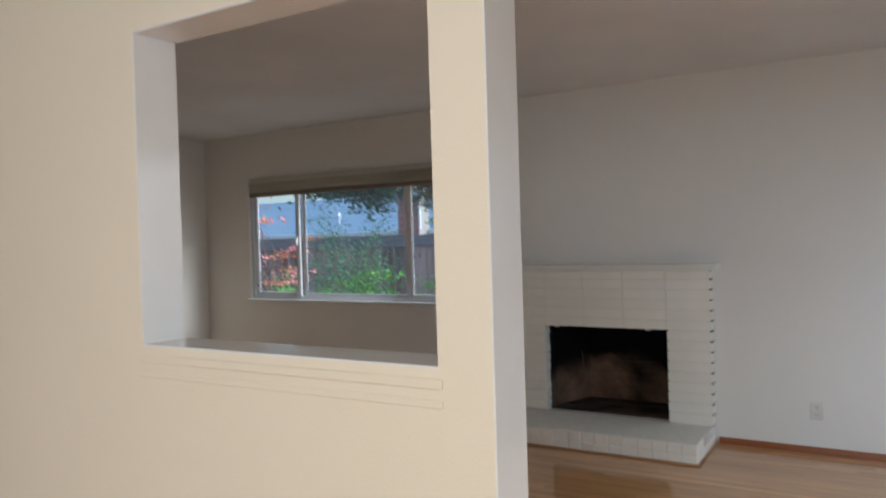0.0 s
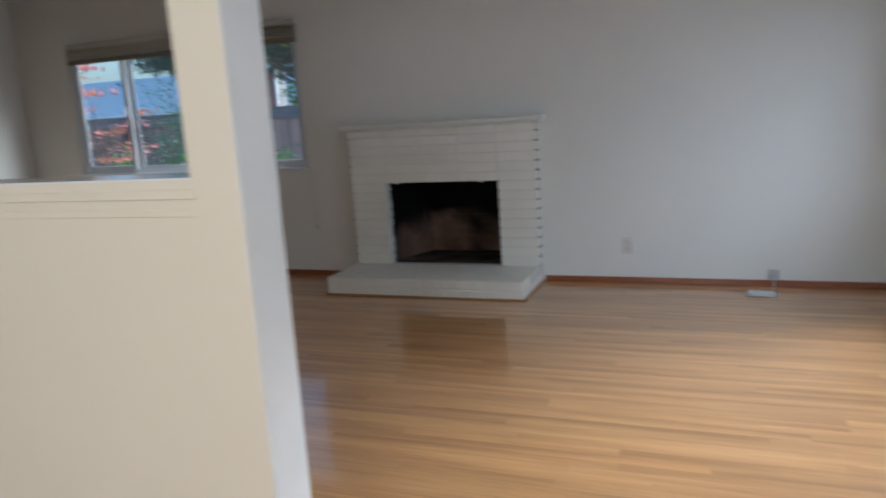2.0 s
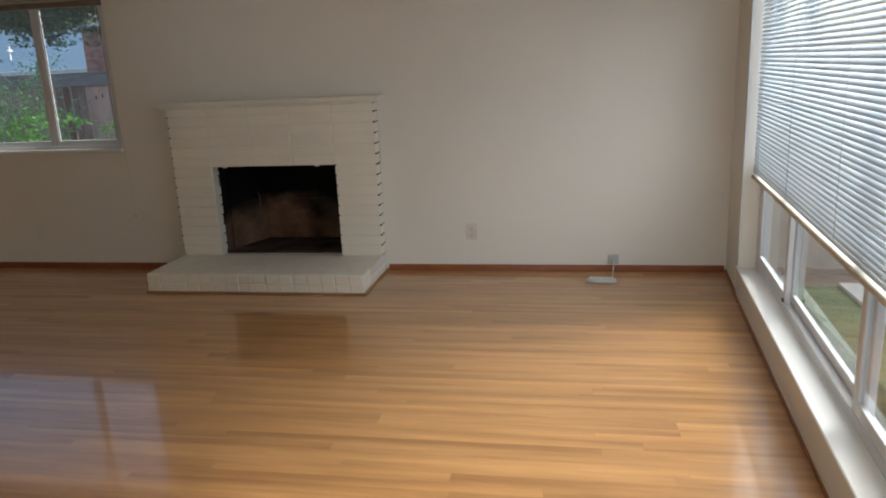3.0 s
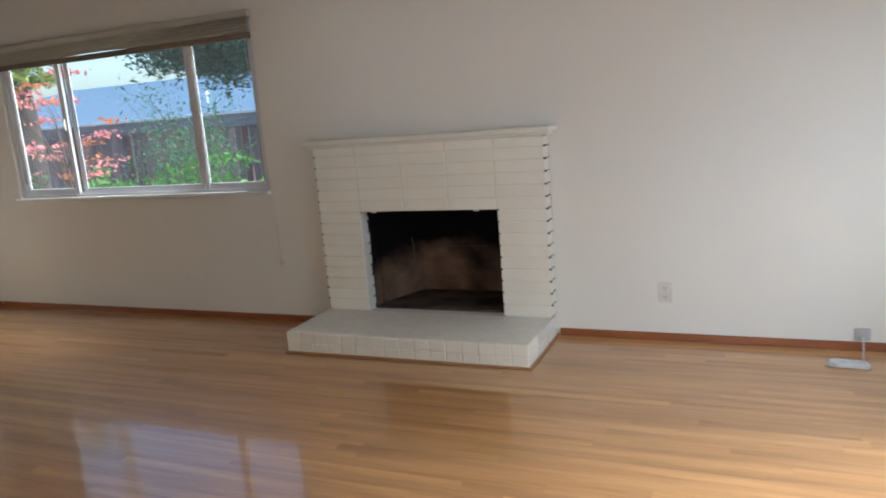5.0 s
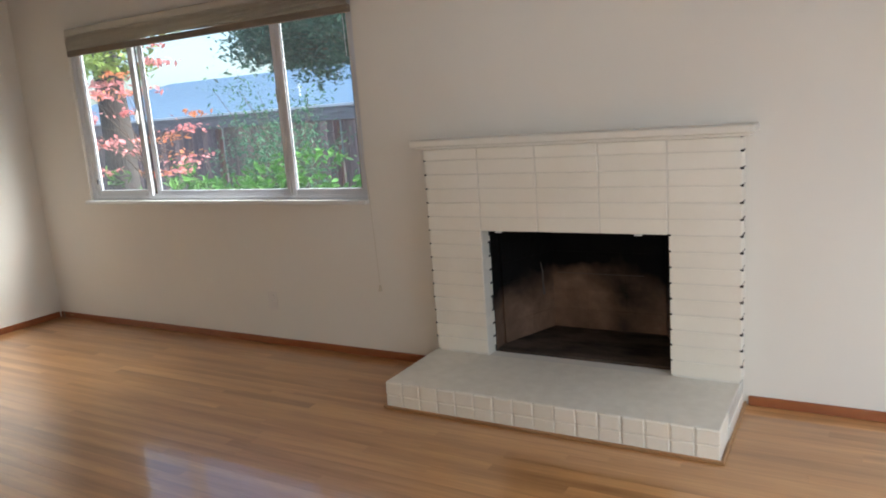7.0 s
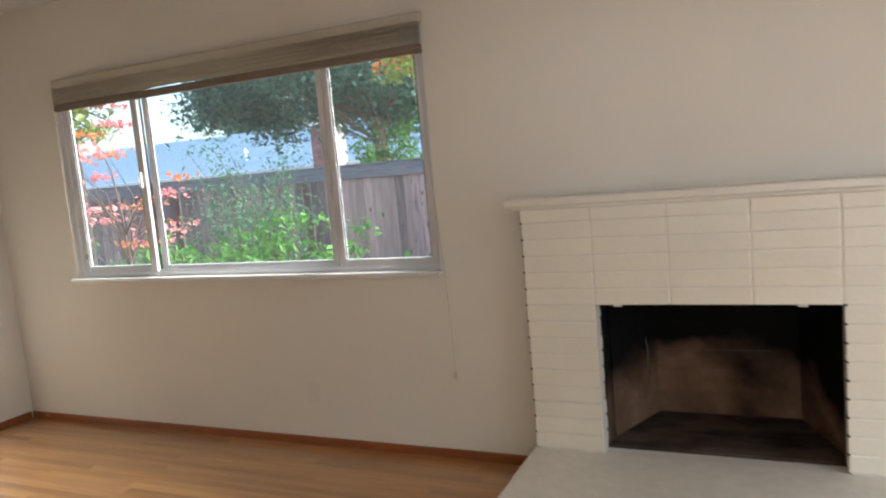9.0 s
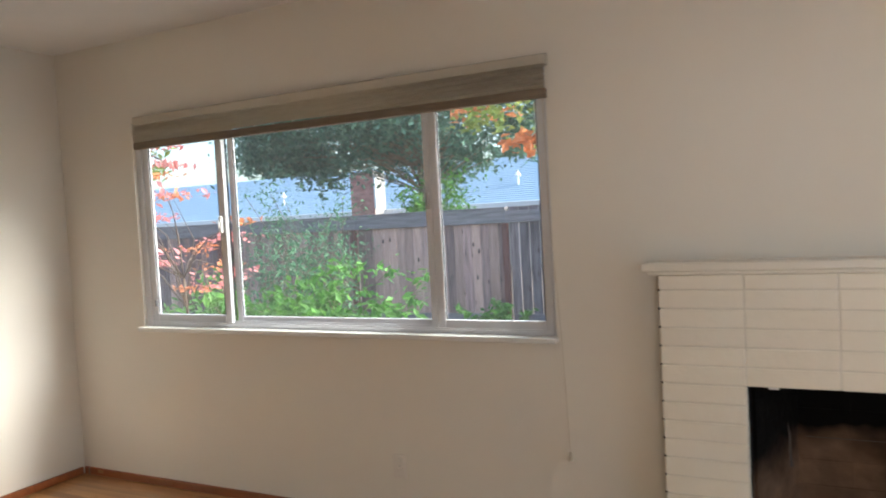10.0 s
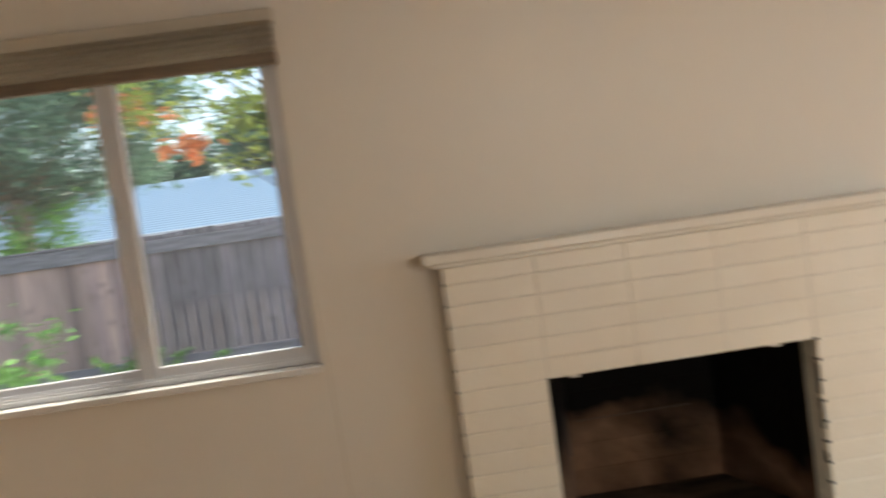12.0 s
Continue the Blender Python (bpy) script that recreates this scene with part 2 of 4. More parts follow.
def soot(m):
    """Black soot above, brown scorched brick lower down, smoked unevenly."""
    n, link = m.node_tree.nodes, m.node_tree.links.new
    geo, sep, mr, noi, add = n.new("ShaderNodeNewGeometry"), n.new("ShaderNodeSeparateXYZ"), n.new("ShaderNodeMapRange"), n.new("ShaderNodeTexNoise"), n.new("ShaderNodeMath")
    noi.inputs["Scale"].default_value = 5
    link(geo.outputs["Position"], sep.inputs[0])
    link(geo.outputs["Position"], noi.inputs["Vector"])
    add.operation = "MULTIPLY_ADD"
    add.inputs[1].default_value = 0.35
    # the black reaches lower towards both sides
    side, away, over, low = [n.new("ShaderNodeMath") for _ in range(4)]
    for node, op, value in ((side, "SUBTRACT", 0.42), (away, "ABSOLUTE", 0.0), (over, "SUBTRACT", 0.26), (low, "MULTIPLY_ADD", 0.8)):
        node.operation = op
        node.inputs[1].default_value = value
    over.use_clamp = True
    link(sep.outputs["X"], side.inputs[0])
    link(side.outputs[0], away.inputs[0])
    link(away.outputs[0], over.inputs[0])
    link(over.outputs[0], low.inputs[0])
    link(sep.outputs["Z"], low.inputs[2])
    link(noi.outputs["Fac"], add.inputs[0])
    link(low.outputs[0], add.inputs[2])
    mr.inputs["From Min"].default_value, mr.inputs["From Max"].default_value = 0.56, 0.72
    link(add.outputs[0], mr.inputs["Value"])
    mix = n.new("ShaderNodeMix")
    mix.data_type = "RGBA"
    mix.inputs["B"].default_value = (0.006, 0.0055, 0.0055, 1)
    b = n["Principled BSDF"]
    src = b.inputs["Base Color"].links[0].from_socket
    link(mr.outputs["Result"], mix.inputs["Factor"])
    link(src, mix.inputs["A"])
    link(mix.outputs["Result"], b.inputs["Base Color"])


def translucent(m, colour, fac):
    t = m.node_tree
    tr, mix = t.nodes.new("ShaderNodeBsdfTranslucent"), t.nodes.new("ShaderNodeMixShader")
    tr.inputs["Color"].default_value = (*colour, 1)
    mix.inputs["Fac"].default_value = fac
    t.links.new(t.nodes["Principled BSDF"].outputs[0], mix.inputs[1])
    t.links.new(tr.outputs[0], mix.inputs[2])
    t.links.new(mix.outputs[0], t.nodes["Material Output"].inputs["Surface"])


translucent(SLAT, (0.8, 0.86, 0.9), 0.16)
for leafy in (LEAF_BRIGHT, LEAF_FINE, LEAF_OAK, LEAF_RED, LEAF_ORANGE, LEAF_YELLOW):
    c = leafy.node_tree.nodes["Mix"].inputs["B"].default_value if "Mix" in leafy.node_tree.nodes else (0.3, 0.4, 0.2, 1)
    translucent(leafy, tuple(c)[:3], 0.35)
soot(SOOT)
# unpainted mortar, its near-black carrying the shade inside the open joints
RAW_SHADE = material("raw_mortar_and_hole_shade", (0.03, 0.028, 0.025), rough=0.95, size=20)


def knots(m):
    """Small dark knots and short cracks in the boards."""
    n, link = m.node_tree.nodes, m.node_tree.links.new
    geo, mp, vo, mr, mix = n.new("ShaderNodeNewGeometry"), n.new("ShaderNodeMapping"), n.new("ShaderNodeTexVoronoi"), n.new("ShaderNodeMapRange"), n.new("ShaderNodeMix")
    mp.inputs["Scale"].default_value = (7.0, 1.0, 3.2)
    vo.inputs["Scale"].default_value = 1.0
    mr.inputs["From Min"].default_value, mr.inputs["From Max"].default_value = 0.09, 0.17
    link(geo.outputs["Position"], mp.inputs["Vector"])
    link(mp.outputs["Vector"], vo.inputs["Vector"])
    link(vo.outputs["Distance"], mr.inputs["Value"])
    mix.data_type = "RGBA"
    mix.inputs["A"].default_value = (0.07, 0.045, 0.04, 1)
    b = n["Principled BSDF"]
    link(mr.outputs["Result"], mix.inputs["Factor"])
    link(b.inputs["Base Color"].links[0].from_socket, mix.inputs["B"])
    link(mix.outputs["Result"], b.inputs["Base Color"])


for board_material in (FENCE, FENCE_DARK, FENCE_GREY, FENCE_PINK):
    knots(board_material)
OAK = floor_material()


def glass_material(name, tint):
    m = bpy.data.materials.new(name)
    m.use_nodes = True
    t = m.node_tree
    b = t.nodes["Principled BSDF"]
    b.inputs["Base Color"].default_value = (*tint, 1)
    b.inputs["Roughness"].default_value = 0.0
    b.inputs["Transmission Weight"].default_value = 1.0
    b.inputs["IOR"].default_value = 1.45
    # the outdoor haze is put into the glass as a little translucent white
    haze = t.nodes.new("ShaderNodeBsdfTranslucent")
    haze.inputs["Color"].default_value = (0.85, 0.92, 1.0, 1)
    mix = t.nodes.new("ShaderNodeMixShader")
    mix.inputs["Fac"].default_value = 0.007
    t.links.new(b.outputs[0], mix.inputs[1])
    t.links.new(haze.outputs[0], mix.inputs[2])
    t.links.new(mix.outputs[0], t.nodes["Material Output"].inputs["Surface"])
    return m


GLASS = glass_material("window_glass", (0.84, 0.89, 0.92))


# ---- mesh helpers ----
def finish(bm, name, mat, parent=None, label="", smooth=False):
    me = bpy.data.meshes.new(name)
    bmesh.ops.recalc_face_normals(bm, faces=bm.faces[:])
    bm.to_mesh(me)
    bm.free()
    me.materials.append(mat)
    if smooth:
        for p in me.polygons:
            p.use_smooth = True
    ob = new(name, me)
    ob.parent = parent
    if label:
        tagged(ob, label=label)
    return ob


def part(name, bm, mat, parent, label="", smooth=False):
    return finish(bm, name, mat, parent, label, smooth)


def add_box(bm, lo, hi, bevel=0.0, m=None):
    (x0, y0, z0), (x1, y1, z1) = lo, hi
    vs = [bm.verts.new((x, y, z)) for x in (x0, x1) for y in (y0, y1) for z in (z0, z1)]
    fs = [bm.faces.new([vs[i] for i in q]) for q in ((0, 1, 3, 2), (4, 6, 7, 5), (0, 4, 5, 1), (2, 3, 7, 6), (0, 2, 6, 4), (1, 5, 7, 3))]
    if bevel:
        es = list({e for f in fs for e in f.edges})
        r = bmesh.ops.bevel(bm, geom=es, offset=bevel, segments=1, affect="EDGES")
        vs = list({v for f in r["faces"] for v in f.verts} | {v for v in vs if v.is_valid})
    if m is not None:
        bmesh.ops.transform(bm, matrix=m, verts=vs)
    return bm


def box(lo, hi, bevel=0.0, m=None):
    return add_box(bmesh.new(), lo, hi, bevel, m)


def boxes(rows, bevel=0.0):
    bm = bmesh.new()
    for lo, hi in rows:
        add_box(bm, lo, hi, bevel)
    return bm


def profile_bar(points, a, b, axis):
    """A closed profile, in the two other axes, drawn out from a to b along one axis ('x' or 'y')."""
    bm = bmesh.new()
    def at(s, p):
        return (s, p[0], p[1]) if axis == "x" else (p[0], s, p[1])
    A = [bm.verts.new(at(a, p)) for p in points]
    B = [bm.verts.new(at(b, p)) for p in points]
    bm.faces.new(A)
    bm.faces.new(B[::-1])
    for i in range(len(points)):
        j = (i + 1) % len(points)
        bm.faces.new((A[i], A[j], B[j], B[i]))
    return bm


def tube(bm, path, radius, sides=8, taper=None):
    rings = []
    pts = [Vector(p) for p in path]
    for i, p in enumerate(pts):
        d = (pts[min(i + 1, len(pts) - 1)] - pts[max(i - 1, 0)]).normalized()
        u = d.orthogonal().normalized() if not rings else (rings[-1][1] - d * rings[-1][1].dot(d)).normalized()
        v = d.cross(u)
        r = radius if taper is None else radius + (taper - radius) * i / (len(pts) - 1)
        rings.append(([bm.verts.new(p + (u * math.cos(2 * math.pi * k / sides) + v * math.sin(2 * math.pi * k / sides)) * r) for k in range(sides)], u))
    for (a, _), (b, _) in zip(rings, rings[1:]):
        for k in range(sides):
            bm.faces.new((a[k], a[(k + 1) % sides], b[(k + 1) % sides], b[k]))
    bm.faces.new(rings[0][0][::-1])
    bm.faces.new(rings[-1][0])
    return bm


def empty(name, m, label="", category="", group="", kind=""):
    ob = new(name)
    ob.empty_display_size = 0.1
    ob.matrix_world = m
    return tagged(ob, label, category, group, kind)


def structure(name, bm, mat, label, category=""):
    return tagged(finish(bm, name, mat), label=label, category=category, kind="structure")


# ---- the rooms ----
H = 2.56                       # ceiling
XW, YP0, YP1 = -3.83, -4.165, -4.045   # west wall, partition's two faces
YS = -8.4
OX0, OX1, OZ0, OZ1 = 0.71, 1.53, 1.232, 1.975   # pass-through opening
PEND, DOORX = 1.640, 3.17
WX0, WX1, WZ0, WZ1 = -3.215, -0.748, 0.925, 2.09   # north window
FX0, FX1, FZ0, FZ1 = 0.0, 0.914, 0.137, 0.78      # fireplace opening

# the east wall runs slightly askew: local +x outward, local -y along the wall
EAST = Matrix.Translation((3.54, 0, 0)) @ Matrix.Rotation(-0.065, 4, "Z")
EW0, EW1, EZ0, EZ1 = 0.57, 3.25, 0.17, 2.12

north = structure("wall_north", boxes([
    ((XW - 0.15, 0, -0.2), (WX0, 0.088, H)), ((WX0, 0, -0.2), (WX1, 0.088, WZ0)), ((WX0, 0, WZ1), (WX1, 0.088, H)),
    ((WX1, 0, -0.2), (FX0 - 0.03, 0.088, H)), ((FX0 - 0.03, 0, FZ1 + 0.03), (FX1 + 0.03, 0.088, H)), ((FX1 + 0.03, 0, -0.2), (3.72, 0.088, H))]),
    WALL, "warm white painted plaster wall with the fireplace and a window")
west = structure("wall_west", box((XW - 0.15, YS, 0), (XW, 0, H)), WALL, "plain warm white painted plaster wall")
part_wall = structure("wall_partition", boxes([
    ((XW, YP0, 0), (OX0, YP1, H)), ((OX0, YP0, 0), (OX1, YP1, OZ0)), ((OX0, YP0, OZ1), (OX1, YP1, H)),
    ((OX1, YP0, 0), (PEND, YP1, H)), ((PEND, YP0, 1.972), (DOORX + 0.1, YP1, H))]),
    CREAM, "cream painted partition wall with a square pass-through opening")
lining = structure("trim_passage", boxes([
    ((PEND - 0.001, YP0 + 0.001, 0), (PEND + 0.003, YP1 + 0.003, 1.969)),
    ((PEND, YP0 + 0.001, 1.965), (DOORX + 0.1, YP1 + 0.003, 1.969))]), TRIM, "white painted end of the partition and underside of the header")
lining2 = structure("trim_pass_through", boxes([
    ((OX0, YP0 + 0.001, OZ0), (OX0 + 0.004, YP1, OZ1)), ((OX0, YP0 + 0.001, OZ0), (OX1, YP1 + 0.002, OZ0 + 0.004)),
    ((OX0, YP0 + 0.001, OZ1 - 0.004), (OX1, YP1, OZ1))]), GLOSS, "glossy white painted reveal of the pass-through opening")
skin = structure("wall_partition_back", boxes([
    ((XW, YP1, 0), (OX0, YP1 + 0.004, H)), ((OX0, YP1, 0), (OX1, YP1 + 0.004, OZ0 - 0.003)), ((OX0, YP1, OZ1 + 0.003), (OX1, YP1 + 0.004, H)),
    ((OX1, YP1, 0), (PEND, YP1 + 0.004, H)), ((PEND, YP1 + 0.0035, 1.972), (DOORX + 0.1, YP1 + 0.007, H))]),
    WALL, "warm white painted living-room side of the partition")
trim_ledge = structure("trim_ledge", boxes([((OX0 - 0.01, YP0 - 0.005, 1.195), (OX1 + 0.01, YP0, 1.214)), ((OX0 - 0.01, YP0 - 0.003, 1.160), (OX1 + 0.01, YP0, 1.176))], 0.0015),
                       CREAM, "thin cream moulding below the pass-through opening")

ew = boxes([((0, -EW0, -0.2), (0.16, 0.15, H)), ((0, -EW1, EZ1), (0.16, -EW0, H)), ((0, -EW1, -0.2), (0.16, -EW0, EZ0)), ((0, -8.6, -0.2), (0.16, -EW1, H))])
bmesh.ops.transform(ew, matrix=EAST, verts=ew.verts[:])
structure("wall_east", ew, WALL, "warm white wall with a wide low-silled window")
structure("wall_south", box((XW - 0.15, YS - 0.15, 0), (3.75, YS, H)), CREAM, "plain cream painted wall")
structure("ceiling", box((XW - 0.15, YS - 0.15, H), (3.9, 0.15, H + 0.15)), CEIL, "flat white painted ceiling")

# ---- floor ----
floor = structure("floor", box((XW - 0.1, YS, -0.06), (3.05, 0.02, -0.014)), SLOT, "honey-coloured varnished oak strip floor")


# ---- baseboards ----
def board(name, lo, hi, m=None):
    bm = box(lo, hi, 0.004)
    if m is not None:
        bmesh.ops.transform(bm, matrix=m, verts=bm.verts[:])
    return structure(name, bm, BASE, "low red-brown stained wooden baseboard")


board("baseboard", (XW + 0.016, -0.016, 0), (-0.318, 0, 0.046))
chip = part("chip", box((-3.69, -0.0185, 0.022), (-3.645, -0.0155, 0.038), 0.001), SHOE, bpy.data.objects["baseboard"], "pale chipped patch on the baseboard")
part("gap", box((-3.775, -0.0175, 0.0), (-3.765, -0.0158, 0.045)), SLOT, bpy.data.objects["baseboard"], "dark joint in the baseboard")
board("baseboard", (1.232, -0.016, 0), (3.525, 0, 0.044))
board("baseboard", (XW, YP1 + 0.005, 0), (XW + 0.016, -0.02, 0.046))
board("baseboard", (-0.014, -4.0, 0), (0, -0.02, 0.022), EAST)
board("baseboard", (XW + 0.016, YP1 + 0.004, 0), (PEND, YP1 + 0.02, 0.046))


# ---- fireplace ----
fire = empty("fireplace", pose(0.457, 0, 0), "white painted brick fireplace with raised brick hearth, sooty inside", "fireplace")
T = Matrix.Translation((-0.457, 0, 0))


def fpart(name, bm, mat, label="", parent=None):
    bmesh.ops.transform(bm, matrix=T, verts=bm.verts[:])
    return part(name, bm, mat, parent or fire, label)


CH = 0.0714
D = -0.105
for a, b in (
    ((-0.290, D + 0.003, 0.002), (-0.012, -0.001, 1.205)), ((FX1 + 0.012, D + 0.003, 0.002), (1.204, -0.001, 1.205)),
    ((-0.012, D + 0.003, FZ1 + 0.004), (FX1 + 0.012, -0.001, 1.205)), ((-0.012, D + 0.003, 0.13), (-0.0025, -0.022, FZ1 + 0.004)),
    ((FX1 + 0.0025, -0.078, 0.13), (FX1 + 0.012, -0.001, FZ1 + 0.004)), ((-0.308, -0.5955, 0.004), (1.207, D, 0.1325))):
    fpart("mortar", box(a, b), MORTAR)
# dark strips at the joint ends, the shade of the holes in their colour
for a, t in ((-0.2995, 1.2), (-0.0115, FZ1), (FX1 + 0.0035, FZ1), (1.2055, 1.2)):
    fpart("raw_joint_shade", box((a, (D + 0.007 if a > 0 else D + 0.03) if a != -0.0115 else -0.0215, 0.137), (a + 0.008, -0.002 if a != FX1 + 0.0035 else -0.0785, t)), RAW_SHADE, "dark strip for unpainted mortar and the shade in the open joint ends")
surround = fpart("mantel_shelf", boxes([((-0.355, D - 0.045, 1.212), (1.268, -0.001, 1.243)), ((-0.335, D - 0.022, 1.196), (1.248, -0.001, 1.2115))], 0.004), MANTEL,
                 "white painted wooden mantel shelf with a stepped edge")
# firebox
FD = 0.46


def firebox_shell():
    bm = bmesh.new()
    x0, x1, xb0, xb1 = FX0, FX1, FX0 + 0.14, FX1 - 0.14
    y0, y1 = 0.002, FD
    z0, z1 = FZ0 - 0.004, FZ1 + 0.14
    pts = [(x0, y0), (x0, y0 + 0.08), (xb0, y1), (xb1, y1), (x1, y0 + 0.08), (x1, y0)]
    out = [(x0 - 0.07, y0), (x0 - 0.07, y0 + 0.1), (xb0 - 0.05, y1 + 0.07), (xb1 + 0.05, y1 + 0.07), (x1 + 0.07, y0 + 0.1), (x1 + 0.07, y0)]
    A = [bm.verts.new((*p, z0)) for p in pts]
    B = [bm.verts.new((*p, z1)) for p in pts]
    C = [bm.verts.new((*p, z0)) for p in out]
    E = [bm.verts.new((*p, z1)) for p in out]
    for i in range(5):
        bm.faces.new((A[i], A[i + 1], B[i + 1], B[i]))
        bm.faces.new((C[i], E[i], E[i + 1], C[i + 1]))
        bm.faces.new((B[i], B[i + 1], E[i + 1], E[i]))
        bm.faces.new((A[i], C[i], C[i + 1], A[i + 1]))
    for i in (0, 5):
        bm.faces.new((A[i], B[i], E[i], C[i]))
    return bm


fpart("firebox", firebox_shell(), SOOT, "sooty brown and black firebrick box")
fpart("firebox_floor", box((-0.07, 0.0, 0.05), (0.98, FD + 0.07, FZ0 - 0.005)), SOOT_FLOOR, "dark sooty brick floor of the firebox")
fpart("smoke_chamber", box((-0.07, 0.002, FZ1 + 0.14), (0.98, FD + 0.07, FZ1 + 0.2)), SOOT_DARK)
fpart("lintel", box((-0.02, -0.09, FZ1 + 0.0), (FX1 + 0.02, 0.0, FZ1 + 0.0035)), SOOT_DARK, "dark steel lintel bar")


# ---- north window ----
def pane_frame(parent, name, x0, x1, z0, z1, y0, y1, w, label=""):
    """A sash of four rails with its pane."""
    rows = [((x0, y0, z0), (x0 + w, y1, z1)), ((x1 - w, y0, z0), (x1, y1, z1)),
            ((x0 + w, y0, z0), (x1 - w, y1, z0 + w)), ((x0 + w, y0, z1 - w), (x1 - w, y1, z1))]
    s = part(name, boxes(rows, 0.003), VINYL, parent, label)
    ym = (y0 + y1) / 2
    g = part("pane", box((x0 + w, ym - 0.002, z0 + w), (x1 - w, ym + 0.002, z1 - w)), GLASS, s)
    g.visible_shadow = False
    e = 0.005
    part("gasket", boxes([((x0 + w, ym - 0.008, z0 + w), (x0 + w + e, ym - 0.003, z1 - w)), ((x1 - w - e, ym - 0.008, z0 + w), (x1 - w, ym - 0.003, z1 - w))]), GASKET, s)
    return s


FL, FR, FB = 0.045, 0.012, 0.022      # widths of the outer frame at its two sides and its foot
wn1 = structure("window_1", boxes([
    ((WX0 + 0.001, 0.016, WZ0 + 0.001), (WX0 + FL, 0.087, WZ1 - 0.001)), ((WX1 - FR, 0.016, WZ0 + 0.001), (WX1 - 0.001, 0.087, WZ1 - 0.001)),
    ((WX0 + FL, 0.016, WZ0 + 0.001), (WX1 - FR, 0.12, WZ0 + FB)), ((WX0 + FL, 0.016, WZ1 - 0.035), (WX1 - FR, 0.12, WZ1 - 0.001))], 0.003),
    VINYL, "white vinyl three-light sliding window looking onto the garden", "window")
pane_frame(wn1, "sliding_sash", WX0 + FL + 0.001, -2.572, WZ0 + FB + 0.001, WZ1 - 0.036, 0.024, 0.050, 0.046)
pane_frame(wn1, "fixed_sash", -2.566, -1.326, WZ0 + FB + 0.001, WZ1 - 0.036, 0.060, 0.083, 0.036)
pane_frame(wn1, "sliding_sash", -1.322, WX1 - FR - 0.001, WZ0 + FB + 0.001, WZ1 - 0.036, 0.024, 0.050, 0.040)
part("meeting_stile", box((-1.358, 0.026, WZ0 + FB + 0.001), (-1.325, 0.059, WZ1 - 0.037), 0.003), VINYL, wn1, "grey-white vinyl meeting stile")
part("track", boxes([((WX0 + FL, 0.0405, WZ0 + FB), (WX1 - FR, 0.0435, WZ0 + FB + 0.016)), ((WX0 + FL, 0.006, WZ0 + FB), (WX1 - FR, 0.009, WZ0 + FB + 0.008))]), VINYL, wn1, "thin vinyl sash tracks")
part("latch", boxes([((-2.612, 0.006, 1.44), (-2.590, 0.0235, 1.53)), ((-2.607, -0.004, 1.465), (-2.596, 0.0055, 1.505))], 0.004), TRIM, wn1, "small white sash latch")
part("latch", box((-1.352, 0.012, 1.50), (-1.336, 0.0255, 1.58), 0.003), GREYPLATE, wn1, "small grey sash latch")
part("latch", box((WX0 + FL + 0.042, 0.006, 1.04), (WX0 + FL + 0.050, 0.0235, 1.075), 0.002), GASKET, wn1, "small dark sash catch")
# dark filler strip stands for the shade between the two stiles
part("gasket", box((-2.5715, 0.048, WZ0 + FB + 0.002), (-2.5665, 0.056, WZ1 - 0.037)), GASKET, wn1, "dark strip for the shade in the gap between the sashes")
part("window_sill", boxes([((WX0 - 0.012, -0.045, WZ0 - 0.022), (WX1 + 0.010, -0.0005, WZ0 + 0.002)), ((WX0 + 0.002, -0.001, WZ0 - 0.004), (WX1 - 0.002, 0.0155, WZ0 + 0.0018))], 0.003), TRIM, wn1, "white painted window sill board")

shade = empty("window_shade", pose(-1.945, -0.03, 1.95), "raised greige woven window shade stacked under a taupe head board", "window shade")
part("head_board", box((-1.217, -0.008, 0.118), (1.214, 0.028, 0.161), 0.002), BOARD, shade, "taupe painted head board")
# solid dark strip put in for the shade line over the board
part("head_shade_strip", box((-1.215, 0.0, 0.1612), (1.212, 0.0285, 0.1635)), GASKET, shade, "dark strip for the shade line above the head board")


def cloth():
    """The hanging fold of the cloth: flat and a little slack, gathered into close pleats towards its eastern end."""
    bm = bmesh.new()
    rows = []
    nx, nz = 96, 26
    for i in range(nx + 1):
        u = i / nx
        x = -1.210 + 2.420 * u
        gather = max(0.0, min(1.0, (u - 0.52) / 0.3))
        low = 0.017 + 0.010 * math.exp(-((u - 0.42) / 0.16) ** 2)
        line = []
        for j in range(nz + 1):
            v = j / nz
            z = 0.117 + (low - 0.117) * v
            y = -0.010 - 0.004 * math.sin(math.pi * v) - 0.0012 * math.sin(7 * u + 3 * v)
            y -= gather * 0.009 * (1 + math.sin(2 * math.pi * (4.6 * v + 0.25 * u)))
            y += (1 - gather) * 0.0012 * math.sin(2 * math.pi * (2.1 * v + 0.8 * u))
            line.append(bm.verts.new((x, y, z)))
        rows.append(line)
    for a, b in zip(rows, rows[1:]):
        for j in range(nz):
            bm.faces.new((a[j], b[j], b[j + 1], a[j + 1]))
    bmesh.ops.solidify(bm, geom=bm.faces[:], thickness=0.0015)
    return bm


part("shade_folds", cloth(), SHADE, shade, "greige woven cloth, slack and gathered into pleats at one end", smooth=True)
part("bottom_rail", box((-1.21, -0.016, -0.020), (1.211, 0.010, 0.020), 0.004), SHADE_DARK, shade, "dark brown bottom rail")
rng = random.Random(6)
for k in range(7):
    x = -0.62 + k * 0.14 + rng.uniform(-0.04, 0.04)
    part("ladder_cord", box((x, -0.004, 0.0185), (x + 0.004, -0.001, 0.030)), CABLE, shade, "thin white cord between cloth and rail")
cordbm = bmesh.new()
